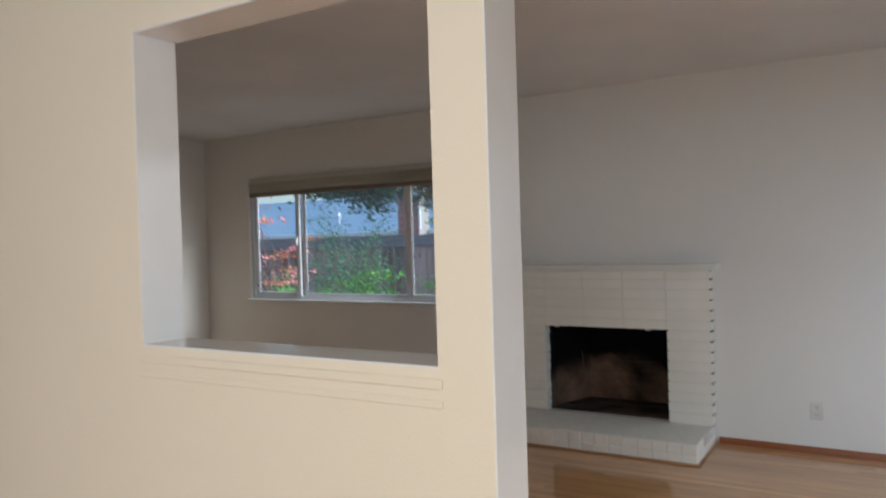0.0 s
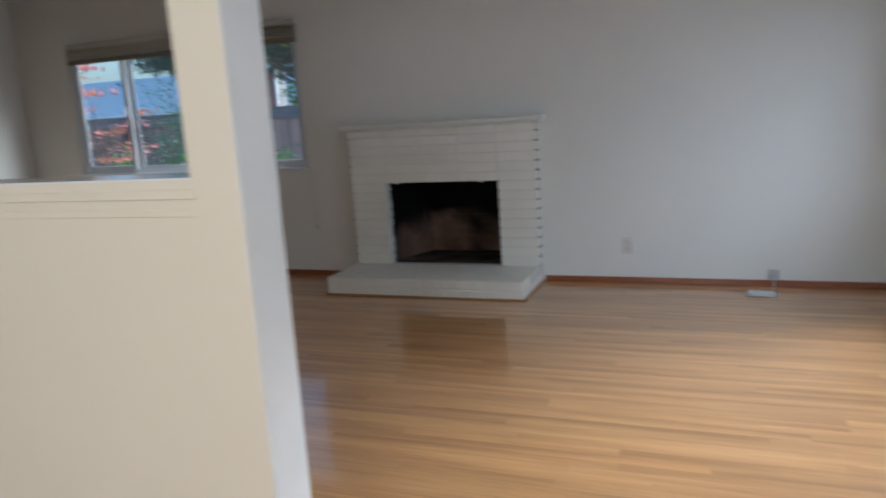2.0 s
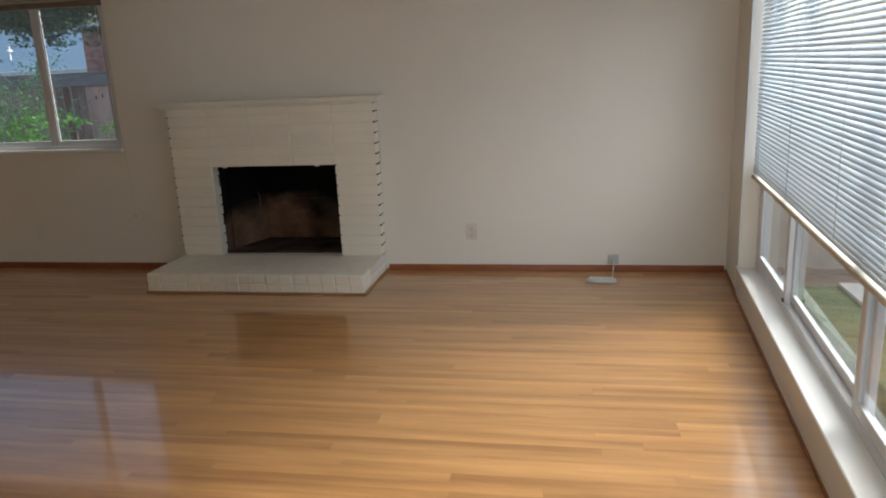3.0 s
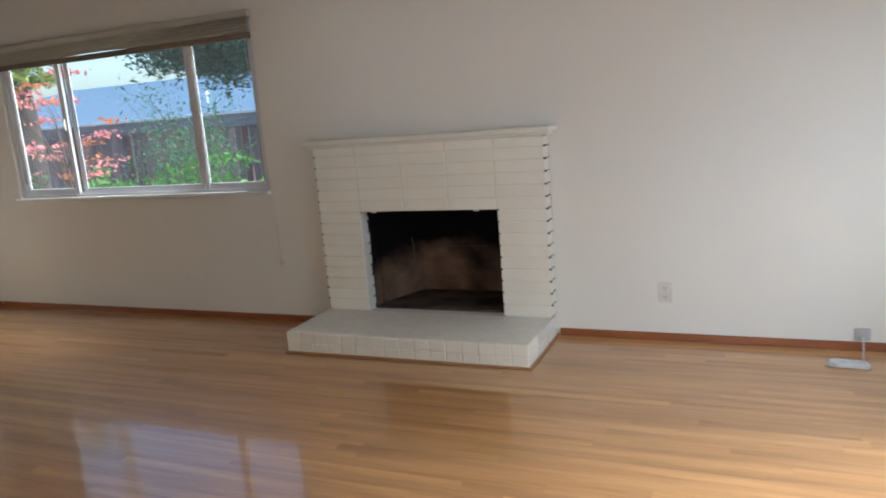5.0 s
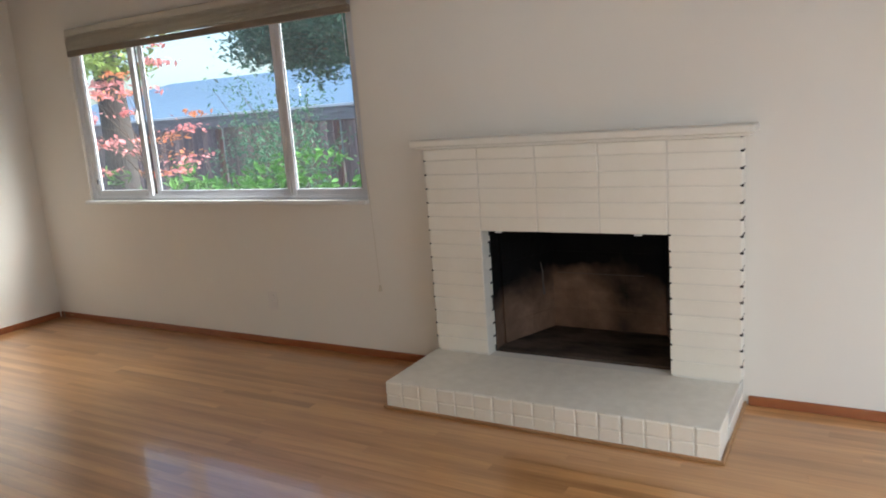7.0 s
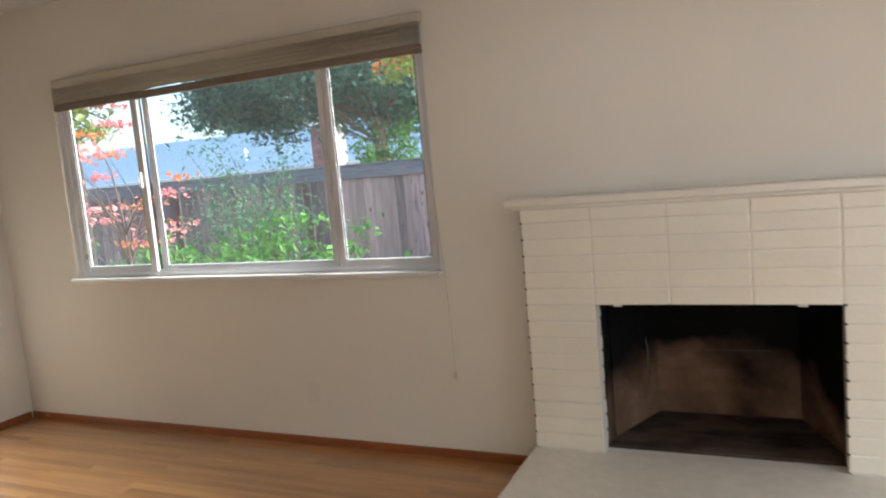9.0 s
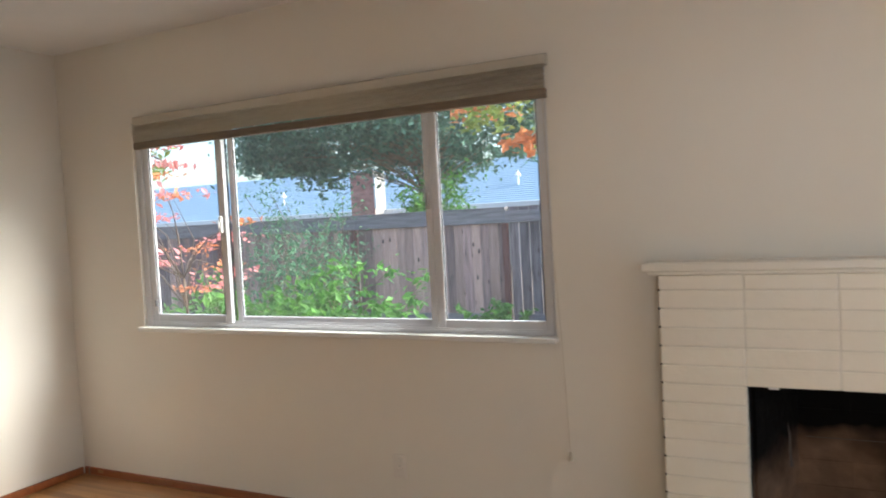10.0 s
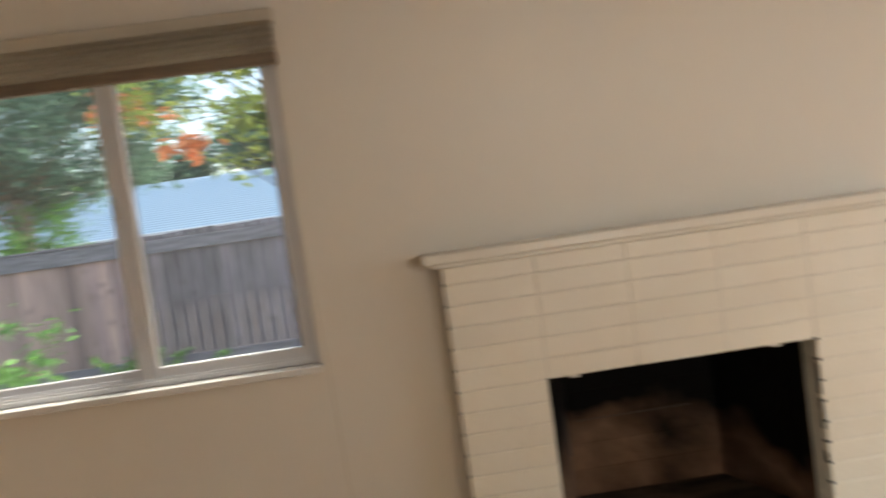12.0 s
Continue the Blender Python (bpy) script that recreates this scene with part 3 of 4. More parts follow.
tube(cordbm, [(1.196, -0.010, 0.0), (1.20, -0.008, -0.5), (1.225, 0.004, -1.0), (1.240, 0.006, -1.50)], 0.0014, 6)
pull = part("pull_cord", cordbm, CORD, shade, "thin off-white pull cord")
tas = bmesh.new()
bmesh.ops.create_cone(tas, cap_ends=True, segments=14, radius1=0.012, radius2=0.005, depth=0.036, matrix=pose(1.241, 0.006, -1.525))
part("tassel", tas, CORD, pull, "small off-white tassel")
wand = bmesh.new()
for dx, low in ((0.0, -0.24), (0.022, -0.33)):
    tube(wand, [(1.150 + dx, 0.014, 0.0), (1.152 + dx, 0.018, low)], 0.0017, 6)
part("lift_cord", wand, CABLE, shade, "short white lift cords")

# ---- east window ----
easw = empty("window_2", EAST, "wide white vinyl window with deep low sill", "window", kind="structure")
U0, U1 = 0.085, 0.15
part("window_frame", boxes([
    ((U0, -EW0, EZ0 + 0.02), (U1, -EW0 - 0.05, EZ1)), ((U0, -EW1, EZ0 + 0.02), (U1, -EW1 + 0.05, EZ1)),
    ((U0, -EW1 + 0.05, EZ0 + 0.02), (U1, -EW0 - 0.05, EZ0 + 0.07)), ((U0, -EW1 + 0.05, EZ1 - 0.05), (U1, -EW0 - 0.05, EZ1))], 0.003), VINYL, easw)
part("window_sill", box((-0.018, -EW1 - 0.02, EZ0 - 0.002), (U0 - 0.001, -EW0 + 0.04, EZ0 + 0.02), 0.004), TRIM, easw, "deep white painted sill board")
part("apron", box((-0.012, -EW1 - 0.02, 0.023), (-0.001, -EW0 + 0.03, EZ0 - 0.003), 0.002), TRIM, easw, "white painted apron board below the sill")
part("casing", boxes([((-0.012, -EW0, EZ0 + 0.021), (-0.0005, -EW0 + 0.045, EZ1 + 0.05)), ((-0.012, -EW1, EZ1), (-0.0005, -EW0, EZ1 + 0.05))], 0.002), TRIM, easw, "white painted window casing")


def sash_y(name, s0, s1, u0, u1, w):
    z0, z1 = EZ0 + 0.071, EZ1 - 0.051
    rows = [((u0, -s0 - w, z0), (u1, -s0, z1)), ((u0, -s1, z0), (u1, -s1 + w, z1)),
            ((u0, -s1 + w, z0), (u1, -s0 - w, z0 + w)), ((u0, -s1 + w, z1 - w), (u1, -s0 - w, z1))]
    s = part(name, boxes(rows, 0.003), VINYL, easw)
    um = (u0 + u1) / 2
    g = part("pane", box((um - 0.002, -s1 + w, z0 + w), (um + 0.002, -s0 - w, z1 - w)), GLASS, s)
    g.visible_shadow = False
    return s


sash_y("sliding_sash", EW0 + 0.051, 1.38, 0.086, 0.112, 0.045)
sash_y("fixed_sash", 1.34, 2.55, 0.116, 0.142, 0.045)
sash_y("sliding_sash", 2.49, EW1 - 0.051, 0.086, 0.112, 0.045)
part("latch", box((0.078, -1.375, EZ0 + 0.075), (0.0855, -1.345, EZ0 + 0.09), 0.002), GASKET, easw, "small dark sash latch")

blind = empty("venetian_blind", EAST @ pose(0.045, -1.91, 2.10), "half-lowered white aluminium mini blind with closely set slats", "blind")
part("head_rail", box((-0.016, -1.32, -0.03), (0.016, 1.32, 0.0), 0.002), VINYL, blind, "white metal head rail")
part("bottom_rail", box((-0.015, -1.315, -1.378), (0.015, 1.315, -1.354), 0.004), BOARD, blind, "beige bottom rail")


def slat_mesh():
    bm = bmesh.new()
    w, tilt, n = 0.0125, radians(44), 4
    rows = []
    for y in (-1.31, 1.31):
        top, bot = [], []
        for i in range(n + 1):
            a = -1 + 2 * i / n
            u, z = a * w, 0.0022 * (1 - a * a)
            c, s = math.cos(tilt), math.sin(tilt)
            top.append(bm.verts.new((u * c - z * s, y, u * s + z * c + 0.0003)))
            bot.append(bm.verts.new((u * c - z * s, y, u * s + z * c - 0.0003)))
        rows.append((top, bot))
    (t0, b0), (t1, b1) = rows
    for i in range(n):
        bm.faces.new((t0[i], t0[i + 1], t1[i + 1], t1[i]))
        bm.faces.new((b0[i], b1[i], b1[i + 1], b0[i + 1]))
    bm.faces.new((t0[0], t1[0], b1[0], b0[0]))
    bm.faces.new((t0[n], b0[n], b1[n], t1[n]))
    return bm


slat = part("slat", slat_mesh(), SLAT, blind)
slat.matrix_basis = pose(0, 0, -0.045)
for k in range(1, 61):
    s = slat.copy()
    scene.collection.objects.link(s)
    s.matrix_basis = pose(0.0004 * math.sin(k * 2.3), 0, -0.045 - 0.0214 * k, rx=0.05 * math.sin(k * 1.7))
for y in (-1.15, -0.4, 0.4, 1.15):
    for u in (-0.0135, 0.0135):
        part("ladder_cord", tube(bmesh.new(), [(u, y, -0.03), (u, y, -1.36)], 0.0007, 5), CORD, blind, "thin ladder cord")
wb = bmesh.new()
tube(wb, [(-0.028, -1.24, -0.02), (-0.032, -1.25, -1.08)], 0.0018, 6)
lc = part("lift_cord", wb, CORD, blind, "thin lift cord")
tb = bmesh.new()
for dy in (-0.008, 0.014):
    bmesh.ops.create_cone(tb, cap_ends=True, segments=12, radius1=0.012, radius2=0.006, depth=0.05, matrix=pose(-0.033, -1.25 + dy, -1.10 - dy))
part("tassel", tb, BOARD, lc, "pair of beige plastic tassels")


# ---- outlets and cable ----
def outlet(x, z, mat=PLATE, slot=SLOT, label="off-white duplex wall outlet with screwed cover plate on the white wall"):
    e = empty("wall_outlet", pose(x, 0, z), label, "outlet", "outlets along the north wall")
    part("cover_plate", box((-0.037, -0.006, -0.058), (0.037, -0.0005, 0.058), 0.003), mat, e)
    for dz in (-0.026, 0.026):
        r = part("receptacle", box((-0.019, -0.009, dz - 0.017), (0.019, -0.006, dz + 0.017), 0.003), mat, e)
        part("slot", boxes([((-0.009, -0.0098, dz - 0.004), (-0.006, -0.0091, dz + 0.009)), ((0.006, -0.0098, dz - 0.004), (0.009, -0.0091, dz + 0.009)),
                            ((-0.003, -0.0098, dz - 0.013), (0.003, -0.0091, dz - 0.008))]), slot, r)
    sc = bmesh.new()
    bmesh.ops.create_cone(sc, cap_ends=True, segments=10, radius1=0.003, radius2=0.003, depth=0.002, matrix=pose(0, -0.0068, 0, 90))
    part("screw", sc, GREYPLATE, e)
    return e


outlet(1.838, 0.28)
outlet(-1.556, 0.286, PAINTED, PAINTED, "wall outlet painted over in the wall's white on the white wall")

plug = empty("cable_plate", pose(2.808, 0, 0.072), "small grey wall plate just above the baseboard with a cable", "wall plate")
part("cover_plate", box((-0.035, -0.012, -0.02), (0.035, -0.0005, 0.045), 0.003), GREYPLATE, plug)
part("jack", box((-0.012, -0.028, -0.005), (0.012, -0.012, 0.012), 0.003), GREYPLATE, plug, "grey cable jack")

coil = empty("coiled_cable", pose(2.72, -0.25, 0), "white cable tied in a loose bundle lying on the oak floor", "cable")
cb = bmesh.new()
rng = random.Random(8)
path = [(0.088, 0.226, 0.078), (0.085, 0.17, 0.05), (0.075, 0.08, 0.012), (0.075, 0.02, 0.006)]
for k in range(7):
    a, b = 0.098 - 0.005 * k, 0.046 + 0.004 * (k % 3)
    for j in range(14):
        th = 2 * math.pi * j / 14
        pinch = 0.35 + 0.65 * abs(math.cos(th)) ** 0.7
        path.append((a * math.cos(th), b * math.sin(th) * pinch - 0.01 + 0.004 * math.sin(k * 2.2), 0.0045 + 0.0062 * (k % 4) + 0.0015 * math.sin(th * 2 + k)))
tube(cb, path, 0.0034, 6)
part("cable", cb, CABLE, coil, smooth=True)
part("cable_tie", box((-0.008, -0.03, 0.001), (0.004, 0.012, 0.025), 0.003), CABLE, coil, "white tie round the bundle")


# ---- garden ----
structure("ground", box((-150, -150, -0.6), (150, 260, -0.30)), SOIL, "garden soil with leaf litter", "ground")
structure("ground_lawn", box((3.98, -60, -0.31), (60, 0.16, -0.142)), LAWN, "dull green lawn beside the house", "lawn")
structure("pavement_path", box((4.3, -30, -0.141), (5.9, 0.16, -0.12)), PAVING, "pale concrete path beside the lawn", "path")

FY, FTOP, GZ = 7.5, 1.56, -0.30
FENCE_X = [-18.5, -15.6, -12.65, -9.70, -6.70, -3.93, -1.1, 1.7, 4.5]


def fence_panel(x0, x1, mats, gap, tall):
    e = empty("fence_panel", pose((x0 + x1) / 2, FY, GZ), "weathered redwood board fence panel with " + ("a top rail" if not tall else "gaps between grey boards"), "fence", "panels of the garden fence")
    w = 0.14
    n = int((x1 - x0 - 0.05) / (w + gap))
    step = (x1 - x0 - 0.05) / n
    r = random.Random(int(abs(x0) * 10))
    lx = (x1 - x0) / 2
    for i in range(n):
        a = -lx + 0.04 + i * step
        h = FTOP - GZ - (0.12 if not tall else -0.02) + (r.uniform(-0.015, 0.015) if tall else 0)
        m = mats[r.randrange(len(mats))]
        bm = box((a, 0.0, 0.22), (a + step - gap, 0.018, h), 0.003)
        part("board", bm, m, e)
    part("bottom_board", box((-lx + 0.05, -0.02, 0.02), (lx - 0.05, -0.001, 0.22), 0.004), CAP, e)
    if not tall:
        part("top_rail", box((-lx, -0.045, FTOP - GZ - 0.235), (lx, -0.001, FTOP - GZ - 0.02), 0.006), CAP, e)
        part("top_cap", box((-lx, -0.06, FTOP - GZ - 0.018), (lx, 0.06, FTOP - GZ + 0.012), 0.005), CAP, e)
    else:
        part("top_rail", box((-lx, -0.04, FTOP - GZ - 0.235), (lx, -0.001, FTOP - GZ - 0.055), 0.006), CAP, e)
    part("post", box((-lx - 0.045, -0.13, 0.0), (-lx + 0.045, -0.047, FTOP - GZ - 0.24), 0.006), POST, e, "dark red-brown fence post")


for a, b in zip(FENCE_X, FENCE_X[1:]):
    if b <= -9:
        fence_panel(a, b, [FENCE, FENCE_DARK, FENCE_DARK], 0.003, False)
    elif b <= -6:
        fence_panel(a, b, [FENCE, FENCE, FENCE], 0.003, False)
    elif b <= -3.5:
        fence_panel(a, b, [FENCE, FENCE_PINK, FENCE_PINK], 0.004, False)
    else:
        fence_panel(a, b, [FENCE_GREY], 0.016, True)

# neighbour's house
house = empty("neighbour_house", pose(-10, 22, GZ), "low house with blue-grey shingle roof behind the fence", "house")


EAVE, RIDGE = 2.14, 4.16


def roof_mesh():
    bm = bmesh.new()
    x0, x1, y0, y1, ze, zr = -31.5, 18.0, -2.0, 10.0, EAVE, RIDGE
    c = [bm.verts.new(p) for p in ((x0, y0, ze), (x1, y0, ze), (x1, y1, ze), (x0, y1, ze), (x0 + 9, 4.0, zr), (x1 - 6, 4.0, zr))]
    for q in ((0, 1, 5, 4), (1, 2, 5), (2, 3, 4, 5), (3, 0, 4), (0, 3, 2, 1)):
        bm.faces.new([c[i] for i in q])
    return bm


part("wall", box((-31, -1.4, 0), (17.5, 9.4, 2.12)), STUCCO, house)
part("roof", roof_mesh(), ROOF, house, "blue-grey shingle roof")
sh = bmesh.new()
for k in range(1, 26):
    t = k / 26
    add_box(sh, (-31.4 + 9 * t, -2.0 + 6 * t - 0.03, EAVE + (RIDGE - EAVE) * t), (17.9 - 6 * t, -2.0 + 6 * t, EAVE + (RIDGE - EAVE) * t + 0.018))
tagged(part("shingle_course", sh, ROOF, house), kind="stuff")
part("fascia", box((-31.5, -2.06, 2.0), (18.0, -2.001, 2.17), 0.01), TRIM, house, "white painted fascia and gutter")
for wx in (-20, -9, -2):
    w = part("window", boxes([((wx, -1.47, 0.8), (wx + 1.6, -1.41, 0.88)), ((wx, -1.47, 1.72), (wx + 1.6, -1.41, 1.8)), ((wx, -1.47, 0.88), (wx + 0.08, -1.41, 1.72)), ((wx + 1.52, -1.47, 0.88), (wx + 1.6, -1.41, 1.72))]), TRIM, house)
    part("pane", box((wx + 0.08, -1.44, 0.88), (wx + 1.52, -1.42, 1.72)), GASKET, w)
chim = empty("chimney", pose(-14.15, 19.7, GZ), "red brick chimney stack with a pale edge on the neighbour's house", "chimney")
part("stack", box((-0.49, -0.39, 0.0), (0.49, 0.39, 3.55)), GREYMORTAR, chim)
part("flashing", box((0.5, -0.42, 2.2), (0.58, -0.34, 3.4)), TRIM, chim, "white vertical trim")
ck = bmesh.new()
for k in range(44):
    off = 0.1 if k % 2 else 0.0
    for i in range(-1, 5):
        a, b = max(-0.5, -0.5 + i * 0.2 + off), min(0.5, -0.5 + (i + 1) * 0.2 + off - 0.012)
        if b > a:
            add_box(ck, (a, -0.405, 0.02 + k * 0.079), (b, -0.391, 0.02 + k * 0.079 + 0.068))
ckm = material("red_chimney_brick_joined", (0.50, 0.25, 0.21), rough=0.85, low=(0.38, 0.18, 0.15), size=4, island=0.25, fine=0.15)
tagged(part("chimney_brick", ck, ckm, chim), kind="stuff")
for vx, vy in ((-19.5, 21.5), (-9.2, 22.0)):
    v = empty("roof_vent", pose(vx, vy, EAVE + (vy - 20) * (RIDGE - EAVE) / 6 - 0.1 + GZ), "white roof vent pipe with a small cowl", "vent")
    vb = bmesh.new()
    tube(vb, [(0, 0, 0), (0, 0, 0.62)], 0.05, 10)
    part("pipe", vb, TRIM, v)
    cb2 = bmesh.new()
    bmesh.ops.create_cone(cb2, cap_ends=True, segments=12, radius1=0.16, radius2=0.05, depth=0.12, matrix=pose(0, 0, 0.48))
    part("cowl", cb2, TRIM, v)


# ---- plants ----
def leaf_cloud(bm, centres, per, size, spread, rng, drop=0.0, long=1.8, flat=0.5):
    """Small folded leaves scattered round each centre."""
    vs, fs = [], []
    for c, r in centres:
        for _ in range(per):
            d = Vector((rng.gauss(0, 1), rng.gauss(0, 1), rng.gauss(0, flat))) * r * spread
            p = Vector(c) + d
            s = size * rng.uniform(0.6, 1.35)
            a = Vector((rng.gauss(0, 1), rng.gauss(0, 1), rng.gauss(-drop, 0.6))).normalized()
            n = Vector((rng.gauss(0, 0.6), rng.gauss(0, 0.6), 1.0)).normalized()
            b = a.cross(n).normalized() * s * 0.5
            a = a * s * long / 2
            u = b.cross(a).normalized() * s * 0.12
            i = len(vs)
            vs += [p - a, p - b * 0.8 + u, p + a, p + b * 0.8 + u]
            fs += [(i, i + 1, i + 2), (i, i + 2, i + 3)]
    return vs, fs


def leaves(name, centres, per, size, mat, parent, seed, label="", **k):
    vs, fs = leaf_cloud(None, centres, per, size, k.pop("spread", 0.5), random.Random(seed), **k)
    me = bpy.data.meshes.new(name)
    me.from_pydata([tuple(v) for v in vs], [], fs)
    me.materials.append(mat)
    ob = new(name, me)
    ob.parent = parent
    if label:
        tagged(ob, label=label)
    return ob


def branches(bm, start, direction, length, radius, depth, rng, tips, spread=0.6, up=0.15, n=3):
    pts, p, d = [start], Vector(start), Vector(direction).normalized()
    for i in range(4):
        d = (d + Vector((rng.gauss(0, 0.13), rng.gauss(0, 0.13), rng.gauss(up * 0.3, 0.1)))).normalized()
        p = p + d * length / 4
        pts.append(p.copy())
    tube(bm, pts, radius, 7 if depth > 1 else 5, radius * 0.6)
    if depth == 0:
        tips.append((p, length))
        tips.append((pts[2], length))
        return
    for k in range(n):
        dd = (d + Vector((rng.gauss(0, spread), rng.gauss(0, spread), rng.gauss(up, spread * 0.5)))).normalized()
        branches(bm, pts[-1 if k else 3], dd, length * 0.72, radius * 0.6, depth - 1, rng, tips, spread, up, n)


def tree(label, x, y, z, height, radius, depth, crown, seed, lean=(0, 0, 1), spread=0.6, length=None, n=3, up=0.15, bark=BARK):
    e = empty("tree", pose(x, y, z), label, "tree")
    rng = random.Random(seed)
    tips = []
    bm = bmesh.new()
    pts = [Vector((0, 0, 0))]
    d = Vector(lean).normalized()
    for i in range(5):
        pts.append(pts[-1] + (d + Vector((rng.gauss(0, 0.05), rng.gauss(0, 0.05), 0))) * height / 5)
    tube(bm, pts, radius, 10, radius * 0.7)
    part("trunk", bm, bark, e, smooth=True)
    lb = bmesh.new()
    for k in range(n + 1):
        a = 2 * math.pi * k / (n + 1) + rng.uniform(-0.4, 0.4)
        dd = Vector((math.cos(a) * spread * 1.4, math.sin(a) * spread * 1.4, 0.7 + up))
        branches(lb, pts[-1 - (k % 2)], dd, length or height * 0.6, radius * 0.5, depth, rng, tips, spread, up, n)
    part("limb", lb, bark, e, smooth=True)
    for i, (name, mat, per, size, kw) in enumerate(crown):
        share = tips[i::len(crown)] if len(crown) > 1 else tips
        leaves(name, share, per, size, mat, e, seed + i, **kw)
    return e


def shrub(label, x, y, z, stems, height, lean, per, size, mat, seed, long=1.8, spread=0.25, wide=0.5, category="shrub", stem=TWIG, drop=0.4):
    e = empty("shrub", pose(x, y, z), label, category)
    rng = random.Random(seed)
    bm = bmesh.new()
    cs = []
    for i in range(stems):
        a = rng.uniform(0, 2 * math.pi)
        bx, by = rng.gauss(0, wide * 0.35), rng.gauss(0, wide * 0.35)
        h = height * rng.uniform(0.55, 1.05)
        pts = []
        for j in range(6):
            t = j / 5
            pts.append((bx + math.cos(a) * lean * t * t * h, by + math.sin(a) * lean * t * t * h, h * t * (1 - 0.18 * t * lean)))
            if t > 0.3:
                cs.append((pts[-1], 0.26 * h))
        tube(bm, pts, 0.007, 5, 0.003)
    part("stem", bm, stem, e)
    leaves("leaves", cs, per, size, mat, e, seed + 1, long=long, spread=spread, drop=drop, flat=0.8)
    return e


shrub("bright green leafy shrub in front of the fence", -4.8, 3.1, GZ, 30, 1.3, 0.48, 26, 0.066, LEAF_BRIGHT, 21, wide=1.0)
shrub("bright green leafy shrub in front of the fence", -4.05, 3.2, GZ, 24, 0.95, 0.5, 24, 0.07, LEAF_BRIGHT, 22, wide=0.9)
shrub("bright green leafy shrub in front of the fence", -6.1, 3.6, GZ, 20, 1.0, 0.5, 24, 0.068, LEAF_BRIGHT, 23, wide=0.9)
shrub("feathery green shrub with fine leaves before the fence", -5.25, 4.5, GZ, 22, 2.15, 0.3, 28, 0.034, LEAF_FINE, 24, wide=0.9, long=2.2)
shrub("feathery green shrub with fine leaves before the fence", -6.6, 5.6, GZ, 18, 1.95, 0.35, 26, 0.034, LEAF_FINE, 25, wide=0.9, long=2.2)
shrub("small green plant at the foot of the fence", -3.6, 6.4, GZ, 12, 0.55, 0.7, 18, 0.06, LEAF_BRIGHT, 26, wide=0.7)
shrub("low dark green shrub beside the dark trunk", -6.6, 2.3, GZ, 20, 1.0, 0.5, 30, 0.06, LEAF_FINE, 27, wide=0.9)
shrub("light green bush behind the fence at the oak", -6.6, 10.2, GZ, 24, 2.6, 0.2, 44, 0.07, LEAF_BRIGHT, 28, wide=0.75)

def crown_tree(label, x, y, top, radius, centre, radii, clumps, crowns, seed, bark=BARK, clump=0.55, limb=0.05):
    """A tree with its crown in clumps inside an ellipsoid, each clump on a limb of its own. All places from the trunk's foot."""
    e = empty("tree", pose(x, y, GZ), label, "tree")
    rng = random.Random(seed)
    tb = bmesh.new()
    tp = Vector(top)
    pts = [tp * t + Vector((0.06 * math.sin(5 * t), 0.05 * math.sin(4 * t + 1), 0)) * t for t in (0, 0.2, 0.4, 0.6, 0.8, 1.0)]
    tube(tb, pts, radius, 12, radius * 0.62)
    part("trunk", tb, bark, e, smooth=True)
    lb = bmesh.new()
    cs = []
    while len(cs) < clumps:
        v = Vector((rng.uniform(-1, 1), rng.uniform(-1, 1), rng.uniform(-1, 1)))
        if 0.25 < v.length < 1:
            c = Vector(centre) + Vector((v.x * radii[0], v.y * radii[1], v.z * radii[2]))
            cs.append((c, clump * rng.uniform(0.6, 1.15)))
            s0 = pts[-1 if len(cs) % 3 else -2]
            mid = s0.lerp(c, 0.5) + Vector((rng.gauss(0, 0.12), rng.gauss(0, 0.12), 0.12))
            tube(lb, [s0, s0.lerp(mid, 0.5) + Vector((0, 0, 0.04)), mid, mid.lerp(c, 0.5), c], limb, 6, limb * 0.15)
    part("limb", lb, bark, e, smooth=True)
    k = 0
    for i, (name, mat, share, per, size, kw) in enumerate(crowns):
        n = max(1, int(share * clumps))
        leaves(name, cs[k:k + n], per, size, mat, e, seed + i, **kw)
        k += n
    return e


crown_tree("slender Japanese maple with coral red leaf sprays", -4.72, 1.75, (0.1, 0, 1.35), 0.018, (-0.1, -0.1, 1.72), (0.75, 0.6, 0.62), 22,
           [("red_leaves", LEAF_RED, 0.6, 48, 0.048, dict(flat=0.2, long=1.3, spread=0.5)), ("orange_leaves", LEAF_ORANGE, 0.42, 30, 0.046, dict(flat=0.2, long=1.3, spread=0.5))],
           31, bark=TWIG, clump=0.27, limb=0.007)
crown_tree("dark broad garden tree trunk with yellow-green and coral leaves", -8.45, 4.1, (0.15, 0, 3.6), 0.27, (0.35, -0.2, 3.0), (1.1, 0.8, 1.0), 22,
           [("leaves", LEAF_YELLOW, 0.6, 90, 0.07, dict(spread=0.5)), ("red_leaves", LEAF_RED, 0.42, 70, 0.06, dict(spread=0.5, flat=0.2))], 33, clump=0.4, limb=0.03)
crown_tree("large dark evergreen oak behind the fence", -7.3, 11.2, (0.1, 0, 2.9), 0.24, (-0.9, 0.3, 4.2), (4.3, 2.2, 1.6), 130,
           [("crown", LEAF_OAK, 1.0, 260, 0.095, dict(spread=0.6, flat=0.7, long=1.6))], 35, bark=OAKBARK_LIT, clump=0.66, limb=0.012)
